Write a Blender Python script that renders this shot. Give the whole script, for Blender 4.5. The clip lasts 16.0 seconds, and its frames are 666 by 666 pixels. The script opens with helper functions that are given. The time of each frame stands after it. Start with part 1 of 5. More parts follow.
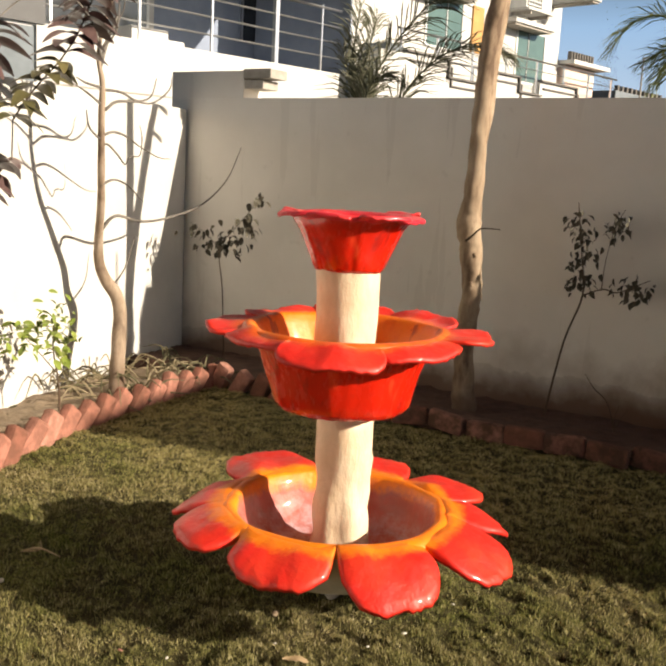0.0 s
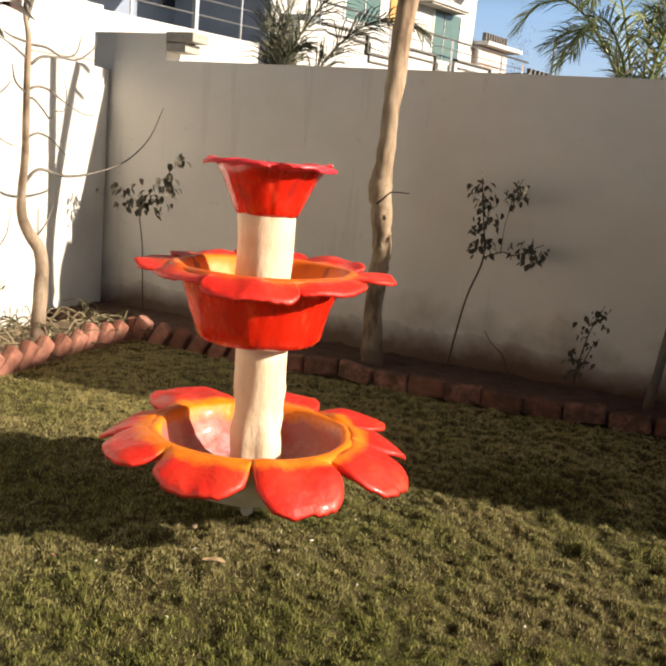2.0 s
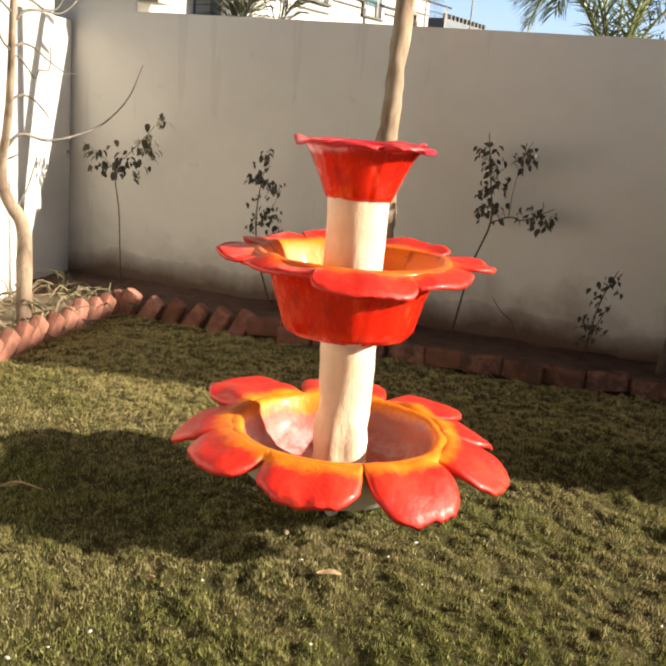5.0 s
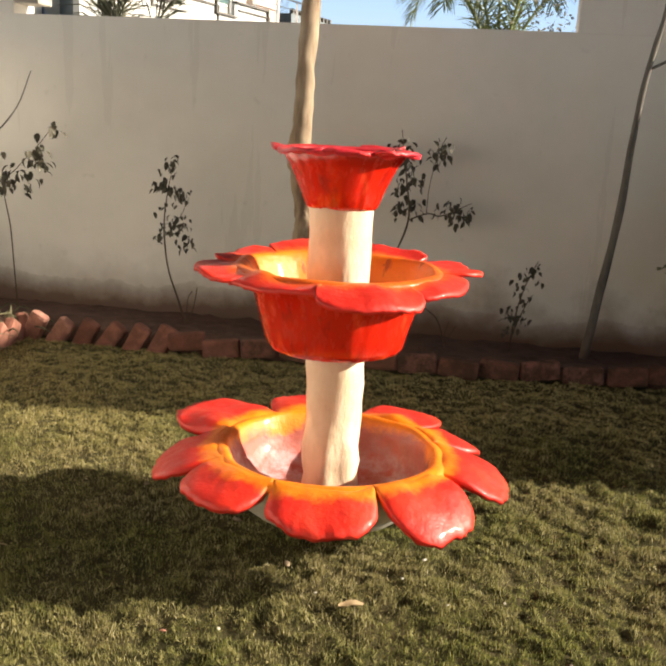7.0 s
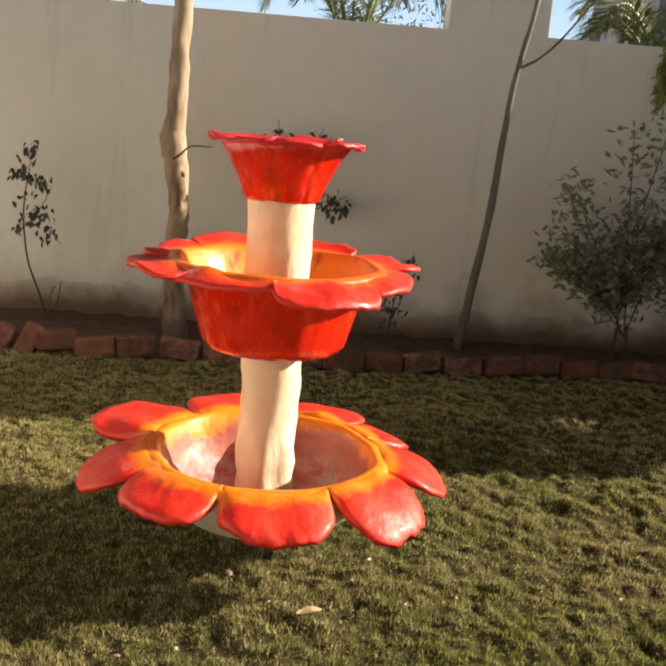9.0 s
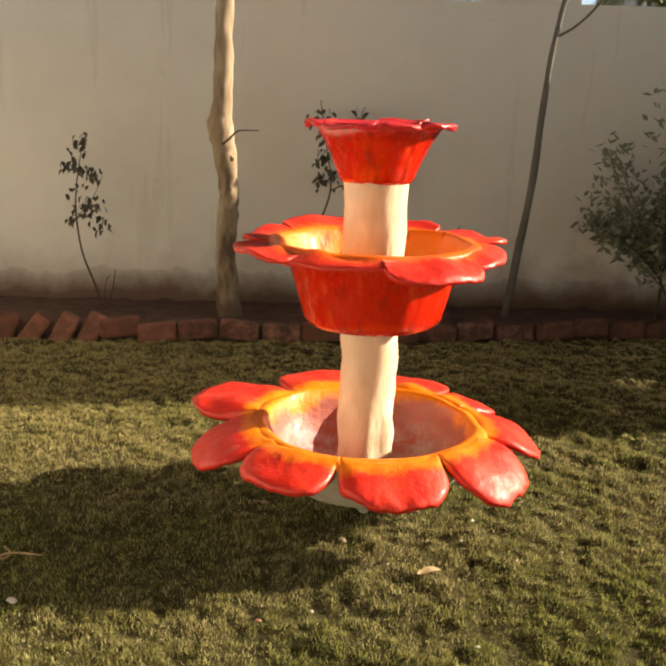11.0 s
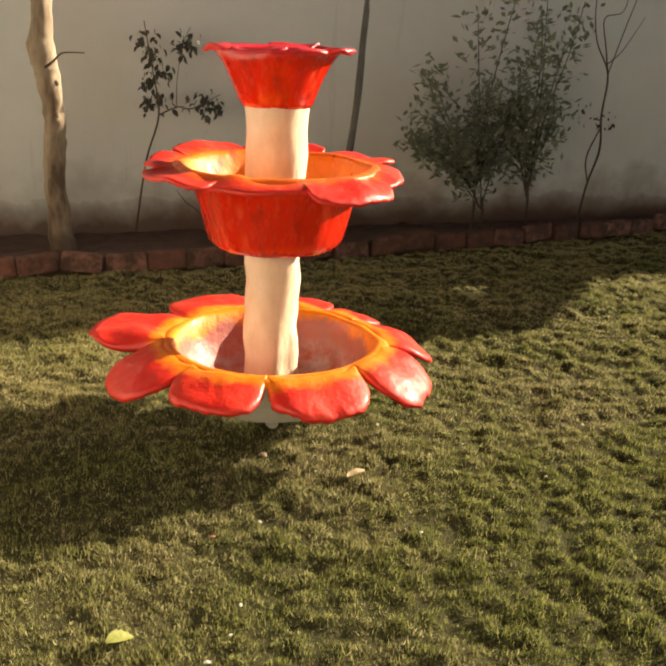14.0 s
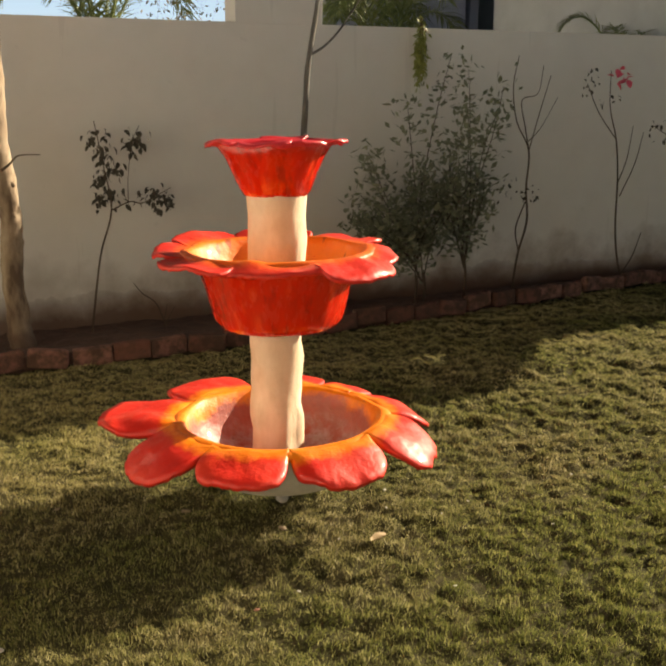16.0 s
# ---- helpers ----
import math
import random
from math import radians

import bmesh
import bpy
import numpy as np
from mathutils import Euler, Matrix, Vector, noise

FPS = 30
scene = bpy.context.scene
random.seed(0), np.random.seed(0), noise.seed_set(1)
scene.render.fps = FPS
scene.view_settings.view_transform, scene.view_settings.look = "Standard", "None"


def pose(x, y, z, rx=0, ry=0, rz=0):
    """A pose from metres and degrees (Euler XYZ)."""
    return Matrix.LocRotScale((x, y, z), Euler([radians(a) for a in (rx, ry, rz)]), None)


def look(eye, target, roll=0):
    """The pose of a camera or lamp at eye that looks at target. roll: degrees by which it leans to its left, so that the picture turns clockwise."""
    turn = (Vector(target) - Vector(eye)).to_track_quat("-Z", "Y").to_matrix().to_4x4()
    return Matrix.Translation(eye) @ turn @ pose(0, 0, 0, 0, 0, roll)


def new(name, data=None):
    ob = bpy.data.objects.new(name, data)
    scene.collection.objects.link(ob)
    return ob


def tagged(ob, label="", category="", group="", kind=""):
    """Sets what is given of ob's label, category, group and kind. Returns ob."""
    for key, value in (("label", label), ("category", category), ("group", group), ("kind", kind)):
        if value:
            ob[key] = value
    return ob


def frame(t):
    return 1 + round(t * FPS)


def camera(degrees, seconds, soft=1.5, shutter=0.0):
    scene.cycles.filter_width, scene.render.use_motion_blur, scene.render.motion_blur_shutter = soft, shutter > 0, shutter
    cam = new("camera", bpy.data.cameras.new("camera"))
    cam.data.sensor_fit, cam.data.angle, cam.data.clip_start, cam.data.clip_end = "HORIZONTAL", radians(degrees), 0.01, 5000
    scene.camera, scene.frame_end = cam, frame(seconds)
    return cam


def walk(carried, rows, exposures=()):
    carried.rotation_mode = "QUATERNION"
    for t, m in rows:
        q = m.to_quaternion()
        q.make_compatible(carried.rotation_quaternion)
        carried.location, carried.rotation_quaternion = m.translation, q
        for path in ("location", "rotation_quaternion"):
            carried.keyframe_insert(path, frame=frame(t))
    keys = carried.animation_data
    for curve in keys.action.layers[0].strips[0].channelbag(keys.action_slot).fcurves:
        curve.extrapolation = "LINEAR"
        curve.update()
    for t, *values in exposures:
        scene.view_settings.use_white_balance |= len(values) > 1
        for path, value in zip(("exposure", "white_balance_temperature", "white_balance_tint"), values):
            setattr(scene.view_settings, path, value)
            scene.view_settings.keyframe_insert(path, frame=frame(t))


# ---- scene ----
LENS = 39.9
PATH = [
    (0, (1.519, -2.609, 1.457), (0.503, -0.919, 1.122), 2.9),
    (0.5, (1.568, -2.681, 1.46), (0.524, -1.009, 1.123), 3.9),
    (1, (1.618, -2.786, 1.447), (0.613, -1.083, 1.148), 5.1),
    (1.5, (1.659, -2.863, 1.42), (0.654, -1.159, 1.125), 5.0),
    (2, (1.688, -2.903, 1.38), (0.842, -1.13, 1.006), 4.9),
    (2.2, (1.656, -2.912, 1.383), (0.892, -1.105, 1.0), 5.0),
    (2.5, (1.536, -3.001, 1.387), (0.889, -1.156, 0.967), 6.7),
    (3, (1.379, -3.048, 1.369), (0.728, -1.216, 0.896), 5.8),
    (3.5, (1.304, -3.06, 1.402), (0.52, -1.289, 0.904), 7.6),
    (4, (1.211, -3.001, 1.416), (0.44, -1.232, 0.89), 5.5),
    (4.2, (1.158, -2.983, 1.427), (0.409, -1.2, 0.917), 5.6),
    (6.3, (0.689, -2.929, 1.444), (0.205, -1.042, 0.995), 3.2),
    (6.5, (0.645, -2.915, 1.439), (0.173, -1.023, 0.995), 3.6),
    (7, (0.489, -2.918, 1.44), (0.162, -0.999, 0.981), 2.9),
    (7.5, (0.33, -2.962, 1.43), (0.087, -1.039, 0.937), 1.8),
    (8, (0.256, -2.919, 1.431), (-0.02, -1.001, 0.935), 2.7),
    (8.3, (0.199, -2.888, 1.418), (-0.128, -0.962, 0.984), 2.3),
    (8.5, (0.164, -2.853, 1.414), (-0.068, -0.921, 0.95), 3.4),
    (8.7, (0.129, -2.853, 1.414), (0.14, -0.904, 0.965), 3.9),
    (10.8, (-0.188, -2.952, 1.418), (0.006, -1.042, 0.859), 5.9),
    (11, (-0.234, -2.969, 1.432), (-0.163, -1.036, 0.924), 1.7),
    (11.5, (-0.384, -2.987, 1.43), (-0.353, -1.058, 0.904), 1.6),
    (12, (-0.375, -2.955, 1.415), (-0.437, -1.025, 0.892), 3.1),
    (12.5, (-0.389, -2.912, 1.406), (-0.324, -0.988, 0.861), 2.0),
    (12.7, (-0.438, -2.916, 1.4), (-0.282, -0.987, 0.887), 2.0),
    (13, (-0.512, -2.921, 1.392), (-0.035, -1.068, 0.811), -2.0),
    (13.5, (-0.689, -2.949, 1.45), (-0.166, -1.113, 0.853), -1.4),
    (14, (-0.715, -3.01, 1.439), (-0.153, -1.205, 0.789), 2.2),
    (14.5, (-0.848, -3.038, 1.443), (-0.132, -1.264, 0.861), -1.5),
    (15, (-1.019, -3.053, 1.47), (-0.278, -1.282, 0.909), -1.3),
    (15.5, (-1.051, -3.061, 1.447), (-0.42, -1.233, 0.937), 0.2),
    (16, (-1.098, -3.042, 1.45), (-0.329, -1.258, 0.974), -0.3),
]
EXPOSURE = [(0, -0.34, 7440, 12.7), (1.5, -0.28, 7440, 12.7), (2.3, -0.12, 7280, 13.2), (3.5, 0.26, 7210, 10.9), (4.1, 0.2, 7260, 11.2), (7.0, 0.13, 7210, 9.7), (8.5, 0.14, 7410, 9.2), (11.0, 0.17, 8260, 9.2), (12.5, 0.2, 8210, 9.2), (13.5, 0.3, 7860, 7.4), (14.5, 0.32, 7910, 6.9), (16.0, 0.0, 8120, 8.0)]
cam = camera(LENS, 16.0, soft=2.6)
walk(cam, [(t, look(eye, target, roll)) for t, eye, target, roll in PATH], EXPOSURE)

# ---- world, sun ----
SUN_AZ, SUN_EL = radians(8.2), radians(21.8)
world = bpy.data.worlds.new("sky")
scene.world = world
world.use_nodes = True
wn = world.node_tree.nodes
sky = wn.new("ShaderNodeTexSky")
sky.sky_type = "NISHITA"
sky.sun_disc = False
sky.sun_elevation = SUN_EL
sky.sun_rotation = radians(90) - SUN_AZ
sky.air_density, sky.dust_density, sky.ozone_density = 1.0, 1.0, 3.0
wn["Background"].inputs["Strength"].default_value = 0.003
world.node_tree.links.new(sky.outputs["Color"], wn["Background"].inputs["Color"])
# haze glow added over the horizon, all round, bright only as high as seen
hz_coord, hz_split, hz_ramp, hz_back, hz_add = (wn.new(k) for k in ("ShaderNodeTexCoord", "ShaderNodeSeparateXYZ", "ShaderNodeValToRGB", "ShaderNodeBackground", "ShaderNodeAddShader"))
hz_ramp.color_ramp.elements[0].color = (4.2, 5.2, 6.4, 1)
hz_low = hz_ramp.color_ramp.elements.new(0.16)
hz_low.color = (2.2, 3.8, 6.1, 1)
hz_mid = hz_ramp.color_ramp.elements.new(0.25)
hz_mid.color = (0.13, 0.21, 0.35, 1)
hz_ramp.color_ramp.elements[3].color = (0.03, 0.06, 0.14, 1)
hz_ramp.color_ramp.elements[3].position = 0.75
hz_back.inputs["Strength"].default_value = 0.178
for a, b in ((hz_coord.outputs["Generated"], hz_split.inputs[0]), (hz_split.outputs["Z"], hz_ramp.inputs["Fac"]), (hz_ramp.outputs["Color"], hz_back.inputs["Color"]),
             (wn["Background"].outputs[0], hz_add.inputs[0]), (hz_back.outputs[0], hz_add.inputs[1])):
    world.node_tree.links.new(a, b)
# glow added round the low sun, like hazy air, to fill thin shadows
to_sun = Vector((math.cos(SUN_AZ) * math.cos(SUN_EL), math.sin(SUN_AZ) * math.cos(SUN_EL), math.sin(SUN_EL)))
au_dot, au_pos, au_pow, au_gain, au_back, au_add = (wn.new(k) for k in ("ShaderNodeVectorMath", "ShaderNodeMath", "ShaderNodeMath", "ShaderNodeMath", "ShaderNodeBackground", "ShaderNodeAddShader"))
au_dot.operation, au_pos.operation, au_pow.operation, au_gain.operation = "DOT_PRODUCT", "MAXIMUM", "POWER", "MULTIPLY"
au_dot.inputs[1].default_value = to_sun
au_pos.inputs[1].default_value, au_pow.inputs[1].default_value, au_gain.inputs[1].default_value = 0.0, 36.0, 9.0
au_back.inputs["Color"].default_value = (1.0, 0.93, 0.84, 1)
for a, b in ((hz_coord.outputs["Generated"], au_dot.inputs[0]), (au_dot.outputs["Value"], au_pos.inputs[0]), (au_pos.outputs[0], au_pow.inputs[0]), (au_pow.outputs[0], au_gain.inputs[0]), (au_gain.outputs[0], au_back.inputs["Strength"]),
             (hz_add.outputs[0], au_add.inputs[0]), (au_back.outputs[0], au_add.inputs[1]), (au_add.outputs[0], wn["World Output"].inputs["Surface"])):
    world.node_tree.links.new(a, b)
sun_data = bpy.data.lights.new("sun", "SUN")
sun_data.energy, sun_data.angle, sun_data.color = 11.2, radians(0.55), (1.0, 0.93, 0.82)
sun = new("sun", sun_data)
sun.matrix_world = Matrix.Translation((8, 0, 12)) @ to_sun.to_track_quat("Z", "Y").to_matrix().to_4x4()
scene.view_settings.exposure = 0.0


# ---- materials ----
class Nodes:
    """A small helper round one node material."""

    def __init__(self, name):
        self.mat = bpy.data.materials.new(name)
        self.mat.use_nodes = True
        self.tree = self.mat.node_tree
        self.bsdf = self.tree.nodes["Principled BSDF"]
        self.coord = self.add("ShaderNodeTexCoord")

    def add(self, kind, **values):
        node = self.tree.nodes.new(kind)
        for key, value in values.items():
            node.inputs[key].default_value = value
        return node

    def join(self, a, b):
        self.tree.links.new(a, b)

    def noise(self, scale, detail=4.0, rough=0.6, stretch=None):
        n = self.add("ShaderNodeTexNoise", Scale=scale, Detail=detail, Roughness=rough)
        src = self.coord.outputs["Object"]
        if stretch:
            m = self.add("ShaderNodeMapping", Scale=stretch)
            self.join(src, m.inputs["Vector"])
            src = m.outputs["Vector"]
        self.join(src, n.inputs["Vector"])
        return n.outputs["Fac"]

    def ramp(self, fac, stops):
        r = self.add("ShaderNodeValToRGB")
        els = r.color_ramp.elements
        while len(els) < len(stops):
            els.new(0.5)
        for e, (p, c) in zip(els, stops):
            e.position, e.color = p, (*c, 1)
        self.join(fac, r.inputs["Fac"])
        return r.outputs["Color"]

    def mix(self, fac, a, b, blend="MIX"):
        m = self.add("ShaderNodeMixRGB")
        m.blend_type = blend
        for val, sock in ((fac, m.inputs["Fac"]), (a, m.inputs["Color1"]), (b, m.inputs["Color2"])):
            if isinstance(val, (int, float)):
                sock.default_value = val
            elif isinstance(val, tuple):
                sock.default_value = (*val, 1)
            else:
                self.join(val, sock)
        return m.outputs["Color"]

    def calc(self, op, a, b=0.0):
        m = self.add("ShaderNodeMath")
        m.operation = op
        for val, sock in zip((a, b), m.inputs):
            if isinstance(val, (int, float)):
                sock.default_value = val
            else:
                self.join(val, sock)
        return m.outputs[0]

    def color(self, c):
        if isinstance(c, tuple):
            self.bsdf.inputs["Base Color"].default_value = (*c, 1)
        else:
            self.join(c, self.bsdf.inputs["Base Color"])
        return self

    def gloss(self, rough, metal=0.0, spec=0.5):
        if isinstance(rough, (int, float)):
            self.bsdf.inputs["Roughness"].default_value = rough
        else:
            self.join(rough, self.bsdf.inputs["Roughness"])
        self.bsdf.inputs["Metallic"].default_value = metal
        self.bsdf.inputs["Specular IOR Level"].default_value = spec
        return self

    def bump(self, fac, strength=0.3, distance=0.01):
        b = self.add("ShaderNodeBump", Strength=strength, Distance=distance)
        self.join(fac, b.inputs["Height"])
        self.join(b.outputs["Normal"], self.bsdf.inputs["Normal"])
        return self

    def glow_through(self, col, share):
        """Thin leaves let some of the sun through."""
        t = self.add("ShaderNodeBsdfTranslucent")
        self.join(col, t.inputs["Color"])
        m = self.add("ShaderNodeMixShader", Fac=share)
        self.join(self.bsdf.outputs[0], m.inputs[1])
        self.join(t.outputs[0], m.inputs[2])
        self.join(m.outputs[0], self.tree.nodes["Material Output"].inputs["Surface"])
        return self

    def random(self):
        return self.add("ShaderNodeObjectInfo").outputs["Random"]

    def island(self):
        return self.add("ShaderNodeNewGeometry").outputs["Random Per Island"]


def plain(name, dark, light, scale=6.0, rough=0.7, bump=0.15, fine=60.0, metal=0.0, distance=0.004):
    n = Nodes(name)
    f = n.noise(scale, 5)
    g = n.noise(fine, 3)
    n.color(n.ramp(n.calc("ADD", n.calc("MULTIPLY", f, 0.75), n.calc("MULTIPLY", g, 0.25)), [(0.33, dark), (0.66, light)]))
    n.gloss(rough, metal).bump(g, bump, distance)
    return n.mat


def varied(name, stops, rough=0.6, scale=25.0, spec=0.4, by_object=True):
    """Colour that differs from piece to piece, with a little grain."""
    n = Nodes(name)
    pick = n.random() if by_object else n.island()
    g = n.noise(scale, 3)
    n.color(n.mix(0.35, n.ramp(pick, stops), n.ramp(g, [(0.3, stops[0][1]), (0.7, stops[-1][1])])))
    n.gloss(rough, 0.0, spec).bump(g, 0.15, 0.003)
    return n.mat


def wall_paint():
    n = Nodes("grey_beige_wall_paint")
    big, mid, fine = n.noise(0.7, 4), n.noise(5.0, 5), n.noise(140, 2)
    streak = n.noise(2.2, 4, 0.6, (3.0, 3.0, 0.25))
    base = n.ramp(n.calc("ADD", n.calc("MULTIPLY", big, 0.6), n.calc("MULTIPLY", mid, 0.4)), [(0.35, (0.70, 0.665, 0.61)), (0.65, (0.77, 0.735, 0.68))])
    base = n.mix(n.calc("MULTIPLY", n.calc("GREATER_THAN", streak, 0.62), 0.12), base, (0.38, 0.345, 0.30))
    # ragged damp stain above the flower bed, also painting in the foot's shade
    xyz = n.add("ShaderNodeSeparateXYZ")
    n.join(n.coord.outputs["Object"], xyz.inputs[0])
    edge = n.calc("SUBTRACT", n.calc("MULTIPLY", n.noise(2.6, 5), 0.9), xyz.outputs["Z"])
    damp_shade = n.ramp(edge, [(-0.36, (0, 0, 0)), (0.40, (1, 1, 1))])
    # deepened to the east, painting in the shade at that end
    by_place = n.ramp(n.calc("ADD", n.calc("MULTIPLY", xyz.outputs["X"], 0.25), n.calc("MULTIPLY", n.noise(1.1, 3), 0.3)), [(-0.25, (0.45, 0.45, 0.45)), (0.0, (0.5, 0.5, 0.5)), (0.22, (0.9, 0.9, 0.9))])
    base = n.mix(n.calc("MULTIPLY", damp_shade, by_place), base, (0.25, 0.185, 0.130))
    # red soil splashed up by rain and hose
    mud_shade = n.ramp(n.calc("SUBTRACT", n.calc("ADD", n.calc("MULTIPLY", n.noise(1.9, 4, 0.5), 0.34), n.calc("MULTIPLY", n.noise(14, 4, 0.6), 0.08)), xyz.outputs["Z"]), [(-0.08, (0, 0, 0)), (0.0, (0.18, 0.18, 0.18)), (0.15, (1, 1, 1))])
    base = n.mix(n.calc("MULTIPLY", mud_shade, 0.9), base, (0.13, 0.068, 0.042))
    spots = n.ramp(n.noise(9.0, 2, 0.5), [(0.70, (0, 0, 0)), (0.76, (1, 1, 1))])
    base = n.mix(n.calc("MULTIPLY", spots, 0.10), base, (0.25, 0.22, 0.18))
    n.color(base).gloss(0.85, 0, 0.25).bump(n.calc("ADD", fine, n.calc("MULTIPLY", mid, 0.8)), 0.22, 0.004)
    return n.mat


def flower_paint(name, stops, rough=0.30, scum=False, runs=0.0):
    """Hand-brushed gloss paint that runs outwards through the stops (radius, colour), from the bowl over its rim to the petals."""
    n = Nodes(name)
    xyz = n.add("ShaderNodeSeparateXYZ")
    n.join(n.coord.outputs["Object"], xyz.inputs[0])
    x, y = xyz.outputs["X"], xyz.outputs["Y"]
    r = n.calc("SQRT", n.calc("ADD", n.calc("MULTIPLY", x, x), n.calc("MULTIPLY", y, y)))
    wob = n.calc("ADD", n.calc("MULTIPLY", n.calc("SUBTRACT", n.noise(7, 4), 0.5), 0.09), n.calc("MULTIPLY", n.calc("SUBTRACT", n.noise(42, 3), 0.5), 0.05))
    # the brush kept to the edge of the bowl and ran freely over the petals
    free = n.ramp(r, [(stops[0][0], (0.20, 0.20, 0.20)), (stops[-1][0], (1, 1, 1))])
    f = n.calc("ADD", r, n.calc("MULTIPLY", wob, free))
    col = n.ramp(f, stops)
    brush, cloud = n.noise(30, 4, 0.6), n.noise(5.5, 5, 0.65)
    col = n.mix(n.calc("MULTIPLY", n.ramp(cloud, [(0.45, (0, 0, 0)), (0.68, (1, 1, 1))]), 0.26), col, (0.82, 0.10, 0.030))
    col = n.mix(n.calc("MULTIPLY", n.ramp(brush, [(0.52, (0, 0, 0)), (0.75, (1, 1, 1))]), 0.24), col, (0.50, 0.03, 0.03))
    if runs:
        drip = n.ramp(n.noise(19, 3, 0.5, (1.0, 1.0, 0.06)), [(0.60, (0, 0, 0)), (0.66, (1, 1, 1))])
        col = n.mix(n.calc("MULTIPLY", n.calc("MULTIPLY", drip, n.calc("LESS_THAN", r, stops[-2][0])), runs), col, (0.30, 0.05, 0.02))
    if scum:
        # dried scale left by standing water
        low = n.ramp(n.calc("ADD", xyz.outputs["Z"], n.calc("MULTIPLY", wob, 1.2)), [(0.17, (1, 1, 1)), (0.25, (0, 0, 0))])
        col = n.mix(n.calc("MULTIPLY", n.calc("MULTIPLY", low, n.calc("LESS_THAN", r, 0.33)), n.ramp(n.noise(16, 5, 0.7), [(0.38, (0, 0, 0)), (0.6, (0.75, 0.75, 0.75))])), col, (0.50, 0.43, 0.47))
    chips = n.ramp(n.noise(24, 3, 0.7), [(0.70, (0, 0, 0)), (0.74, (1, 1, 1))])
    col = n.mix(n.calc("MULTIPLY", chips, 0.5), col, (0.24, 0.045, 0.03))
    n.color(col).gloss(n.ramp(brush, [(0.3, (rough,) * 3), (0.7, (rough + 0.22,) * 3)]), 0, 0.38)
    n.bsdf.inputs["Coat Weight"].default_value = 0.22
    n.bsdf.inputs["Coat Roughness"].default_value = 0.09
    n.bump(n.calc("ADD", brush, n.calc("MULTIPLY", n.noise(11, 4, 0.6), 2.0)), 0.5, 0.007)
    return n.mat


def drip_paint(name, main, dark, pale):
    """Gloss paint with runs down the side."""
    n = Nodes(name)
    run = n.noise(16, 4, 0.6, (1.0, 1.0, 0.12))
    fine = n.noise(45, 3, 0.6, (1.0, 1.0, 0.3))
    col = n.ramp(run, [(0.34, dark), (0.42, main), (0.58, main), (0.66, pale)])
    n.color(col).gloss(n.ramp(fine, [(0.3, (0.16,) * 3), (0.7, (0.34,) * 3)]), 0, 0.5)
    n.bsdf.inputs["Coat Weight"].default_value = 0.3
    n.bsdf.inputs["Coat Roughness"].default_value = 0.1
    n.bump(n.calc("ADD", run, n.calc("MULTIPLY", fine, 0.3)), 0.4, 0.006)
    return n.mat


def plaster(name, dark, light):
    n = Nodes(name)
    a, b, c = n.noise(7, 5), n.noise(26, 4, 0.6, (1, 1, 0.5)), n.noise(90, 3)
    col = n.ramp(n.calc("ADD", n.calc("MULTIPLY", a, 0.6), n.calc("MULTIPLY", b, 0.4)), [(0.35, dark), (0.62, light)])
    n.color(col).gloss(0.5, 0, 0.4).bump(n.calc("ADD", b, n.calc("MULTIPLY", c, 0.12)), 0.40, 0.014)
    return n.mat


def bark(name, dark, light, patch):
    n = Nodes(name)
    a, b = n.noise(9, 4, 0.6, (1, 1, 0.35)), n.noise(60, 4, 0.6, (1, 1, 0.4))
    col = n.ramp(a, [(0.36, dark), (0.5, light), (0.72, patch)])
    col = n.mix(n.calc("MULTIPLY", b, 0.4), col, dark)
    xyz = n.add("ShaderNodeSeparateXYZ")
    n.join(n.coord.outputs["Object"], xyz.inputs[0])
    # brown stain low on the trunk, painting in the shade at its foot
    mud_shade = n.ramp(n.calc("SUBTRACT", n.calc("MULTIPLY", n.noise(6, 4), 0.55), xyz.outputs["Z"]), [(0.0, (0, 0, 0)), (0.25, (1, 1, 1))])
    col = n.mix(n.calc("MULTIPLY", mud_shade, 0.8), col, (0.10, 0.058, 0.038))
    n.color(col).gloss(0.8, 0, 0.25).bump(n.calc("ADD", a, n.calc("MULTIPLY", b, 0.4)), 0.6, 0.008)
    return n.mat


def lawn_soil():
    n = Nodes("lawn_soil")
    a, b, c = n.noise(1.1, 4), n.noise(11, 5), n.noise(85, 4)
    col = n.ramp(n.calc("ADD", n.calc("MULTIPLY", a, 0.5), n.calc("MULTIPLY", b, 0.5)), [(0.36, (0.042, 0.042, 0.018)), (0.52, (0.07, 0.062, 0.028)), (0.66, (0.11, 0.088, 0.046))])
    col = n.mix(n.calc("MULTIPLY", c, 0.5), col, (0.05, 0.042, 0.022))
    n.color(col).gloss(0.95, 0, 0.1).bump(n.calc("ADD", b, c), 0.8, 0.015)
    return n.mat


